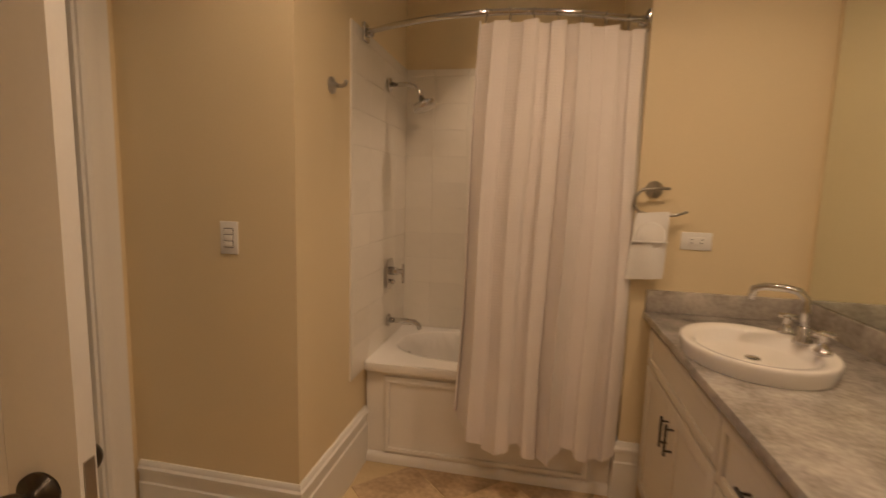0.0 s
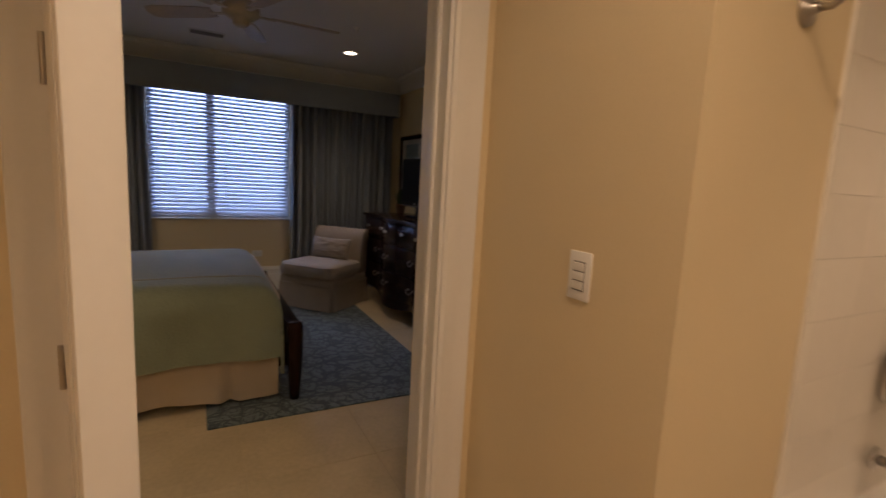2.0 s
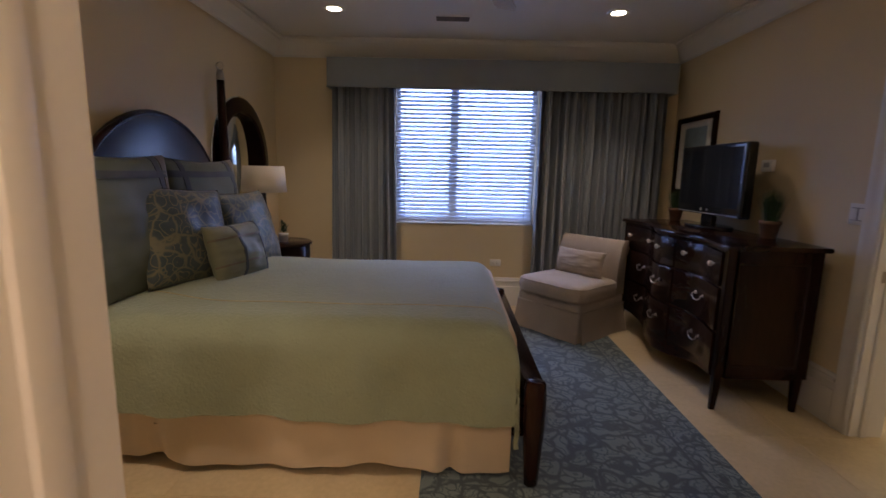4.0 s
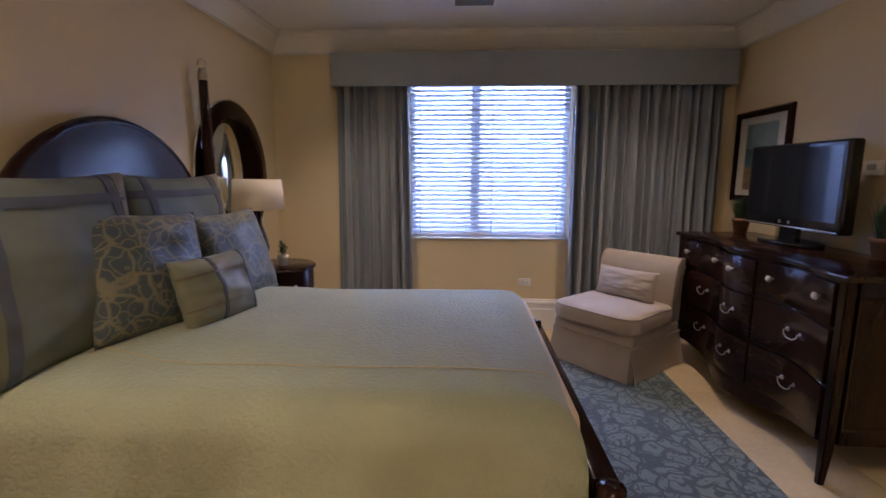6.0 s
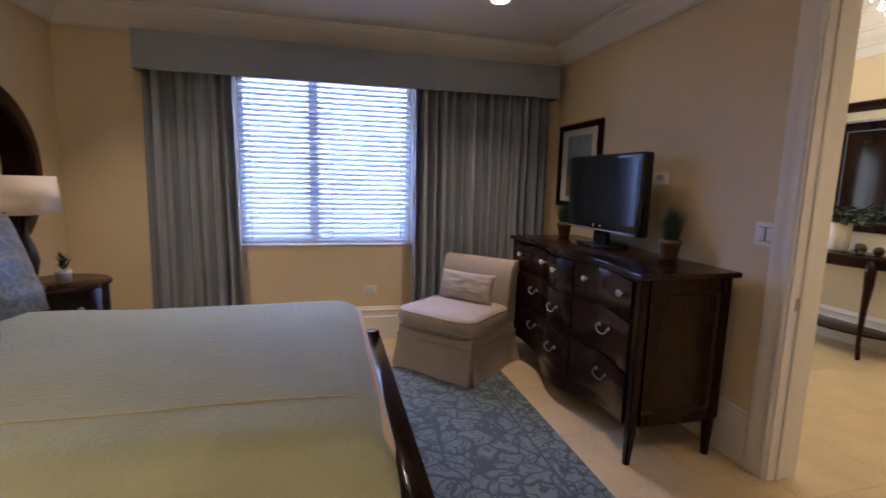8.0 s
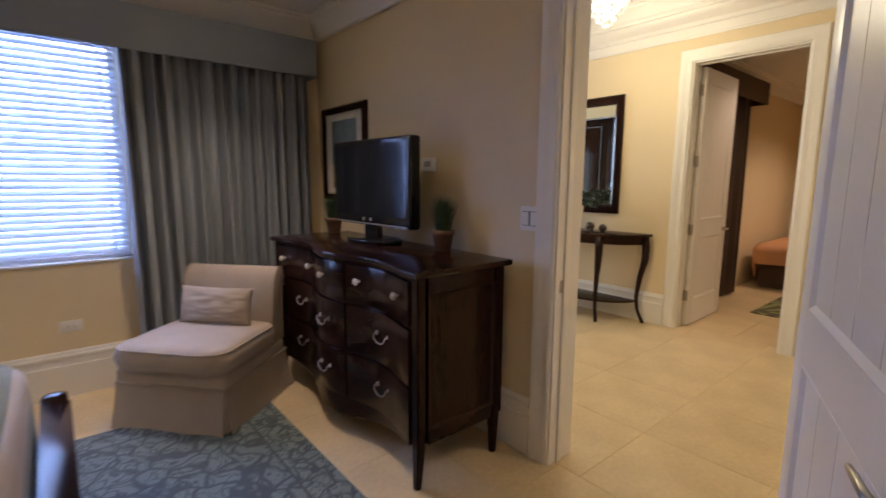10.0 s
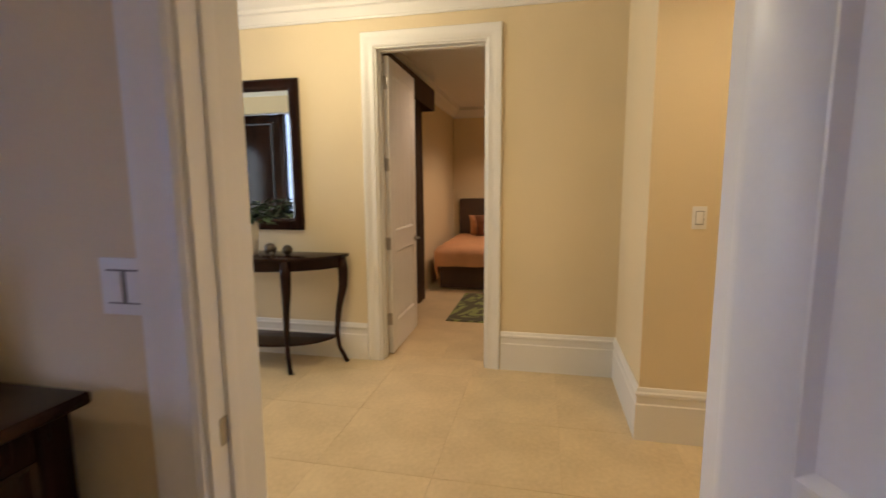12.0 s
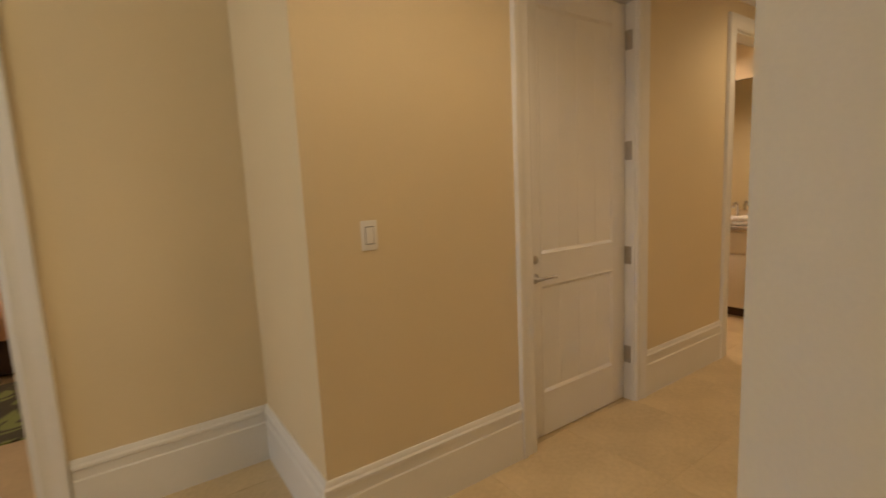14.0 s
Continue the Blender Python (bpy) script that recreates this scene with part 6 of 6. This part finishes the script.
part("bowl", ell([(0.85, 0.0), (1.0, 0.05), (0.97, 0.06), (0.8, 0.05), (0.5, 0.01), (0.1, 0.008)], 0.2, 0.24), ACRYL, s3)
f3 = thing("far_faucet", "chrome faucet on the far vanity", "faucet", pose(2.66, 5.92, 0.90))
part("spout", tube(bmesh.new(), [(0, 0, 0), (0, 0, 0.16), (-0.03, 0, 0.20), (-0.09, 0, 0.19), (-0.10, 0, 0.15)], 0.012), CHROME, f3)
tw3 = thing("folded_towels", "stack of folded white towels", "towel", pose(2.30, 5.68, 0.90))
for k in range(2):
    part("towel", box(-0.12, 0.12, -0.09, 0.09, 0.001 + k * 0.045, 0.043 + k * 0.045, 0.018, seg=3), TOWEL, tw3)


# ---- tiles, last ----
def tile_mesh(name, w, d, t, mat, b=0.002):
    bm = bmesh.new()
    prism(bm, [(-w / 2, -d / 2), (w / 2, -d / 2), (w / 2, d / 2), (-w / 2, d / 2)], -t, 0)
    bmesh.ops.bevel(bm, geom=[e for e in bm.edges if all(v.co.z > -1e-6 for v in e.verts)], offset=b, segments=1, affect="EDGES")
    me = finish(bm, name)
    me.materials.append(mat)
    return me


def random_tint(m, amount):
    """Each tile a little lighter or darker than the next."""
    nt = m.node_tree
    oi = nt.nodes.new("ShaderNodeObjectInfo")
    mr = nt.nodes.new("ShaderNodeMapRange")
    mr.inputs[3].default_value, mr.inputs[4].default_value = 1 - amount, 1 + amount
    hs = nt.nodes.new("ShaderNodeHueSaturation")
    src = bsdf(m).inputs["Base Color"].links[0].from_socket
    nt.links.new(oi.outputs["Random"], mr.inputs[0])
    nt.links.new(mr.outputs[0], hs.inputs["Value"])
    nt.links.new(src, hs.inputs["Color"])
    nt.links.new(hs.outputs[0], bsdf(m).inputs["Base Color"])


random_tint(TILE, 0.03)
random_tint(BTILE, 0.22)
random_tint(WTILE, 0.02)


def floor_tiles(parent, x0, x1, y0, y1, s, mat, gap=0.0018):
    """Square tiles clipped to the edges of a rectangle."""
    cache = {}
    nx, ny = math.ceil((x1 - x0) / s), math.ceil((y1 - y0) / s)
    for i in range(nx):
        for j in range(ny):
            xa, xb = x0 + i * s, min(x1, x0 + (i + 1) * s)
            ya, yb = y0 + j * s, min(y1, y0 + (j + 1) * s)
            w, d = round(xb - xa - gap, 4), round(yb - ya - gap, 4)
            if w < 0.02 or d < 0.02:
                continue
            if (w, d) not in cache:
                cache[(w, d)] = tile_mesh("tile", w, d, 0.008, mat, 0.0008)
            o = new("tile", cache[(w, d)])
            o.parent, o.location = parent, ((xa + xb) / 2, (ya + yb) / 2, 0.0)


floor_tiles(floor_bed, WX, PX0 + 0.08, SY, HY - 0.13, 0.61, TILE)
floor_tiles(floor_main, -4.40, 2.9, HY - 0.13, 6.3, 0.61, TILE)
floor_tiles(floor_main, -7.45, -4.40, HY - 0.13, 6.3, 0.61, TILE)
floor_tiles(floor_main, -4.22, -0.4, 6.3, 10.8, 0.75, TILE)
floor_tiles(floor_main, 0.5, 2.75, 6.3, 7.05, 0.61, BTILE)
me = tile_mesh("tile", 0.327, 0.327, 0.008, BTILE)
c45 = math.cos(math.pi / 4)
for i in range(-9, 12):
    for j in range(-9, 12):
        x, y = (i - j) * 0.33 * c45 - 0.05, (i + j) * 0.33 * c45 + 1.2
        if PX0 + 0.3 < x < 1.1 and SY + 0.24 < y < 2.75 and not (x < -0.3 and y > 1.75):
            o = new("tile", me)
            o.parent, o.location, o.rotation_euler = floor_bath, (x, y, 0.0), (0, 0, math.pi / 4)


def wall_tiles(name, m, w, z0, z1, tw_, th_):
    """Glazed tiles on a grout bed; local x along the wall, y out of it, z up."""
    root = solid(name, box(0, w, 0.0005, 0.006, z0, z1), WGROUT, "white glazed ceramic wall tile", "wall tile", "structure", m=m)
    nx, nz = math.ceil(w / tw_ - 1e-6), math.ceil((z1 - z0) / th_ - 1e-6)
    cache = {}
    for i in range(nx):
        for j in range(nz):
            a, b = i * tw_, min(w, (i + 1) * tw_)
            c, d = z0 + j * th_, min(z1, z0 + (j + 1) * th_)
            if b - a < 0.02 or d - c < 0.02:
                continue
            key = (round(b - a - 0.0009, 4), round(d - c - 0.0009, 4))
            if key not in cache:
                me_ = tile_mesh("tile", key[0], key[1], 0.006, WTILE, 0.0005)
                me_.transform(pose(0, 0, 0, -90, 0, 0))
                cache[key] = me_
            o = new("tile", cache[key])
            o.parent, o.location = root, ((a + b) / 2, 0.0095, (c + d) / 2)


wall_tiles("tile_wall_left", pose(-0.54, 3.238, 0, 0, 0, -90), 0.84, 0.49, 2.06, 0.203, 0.152)
wall_tiles("tile_wall_back", pose(0.65, 3.24, 0, 0, 0, 180), 1.18, 0.50, 2.06, 0.203, 0.152)
wall_tiles("tile_wall_right", pose(0.66, 2.55, 0, 0, 0, 90), 0.68, 0.50, 2.06, 0.203, 0.152)
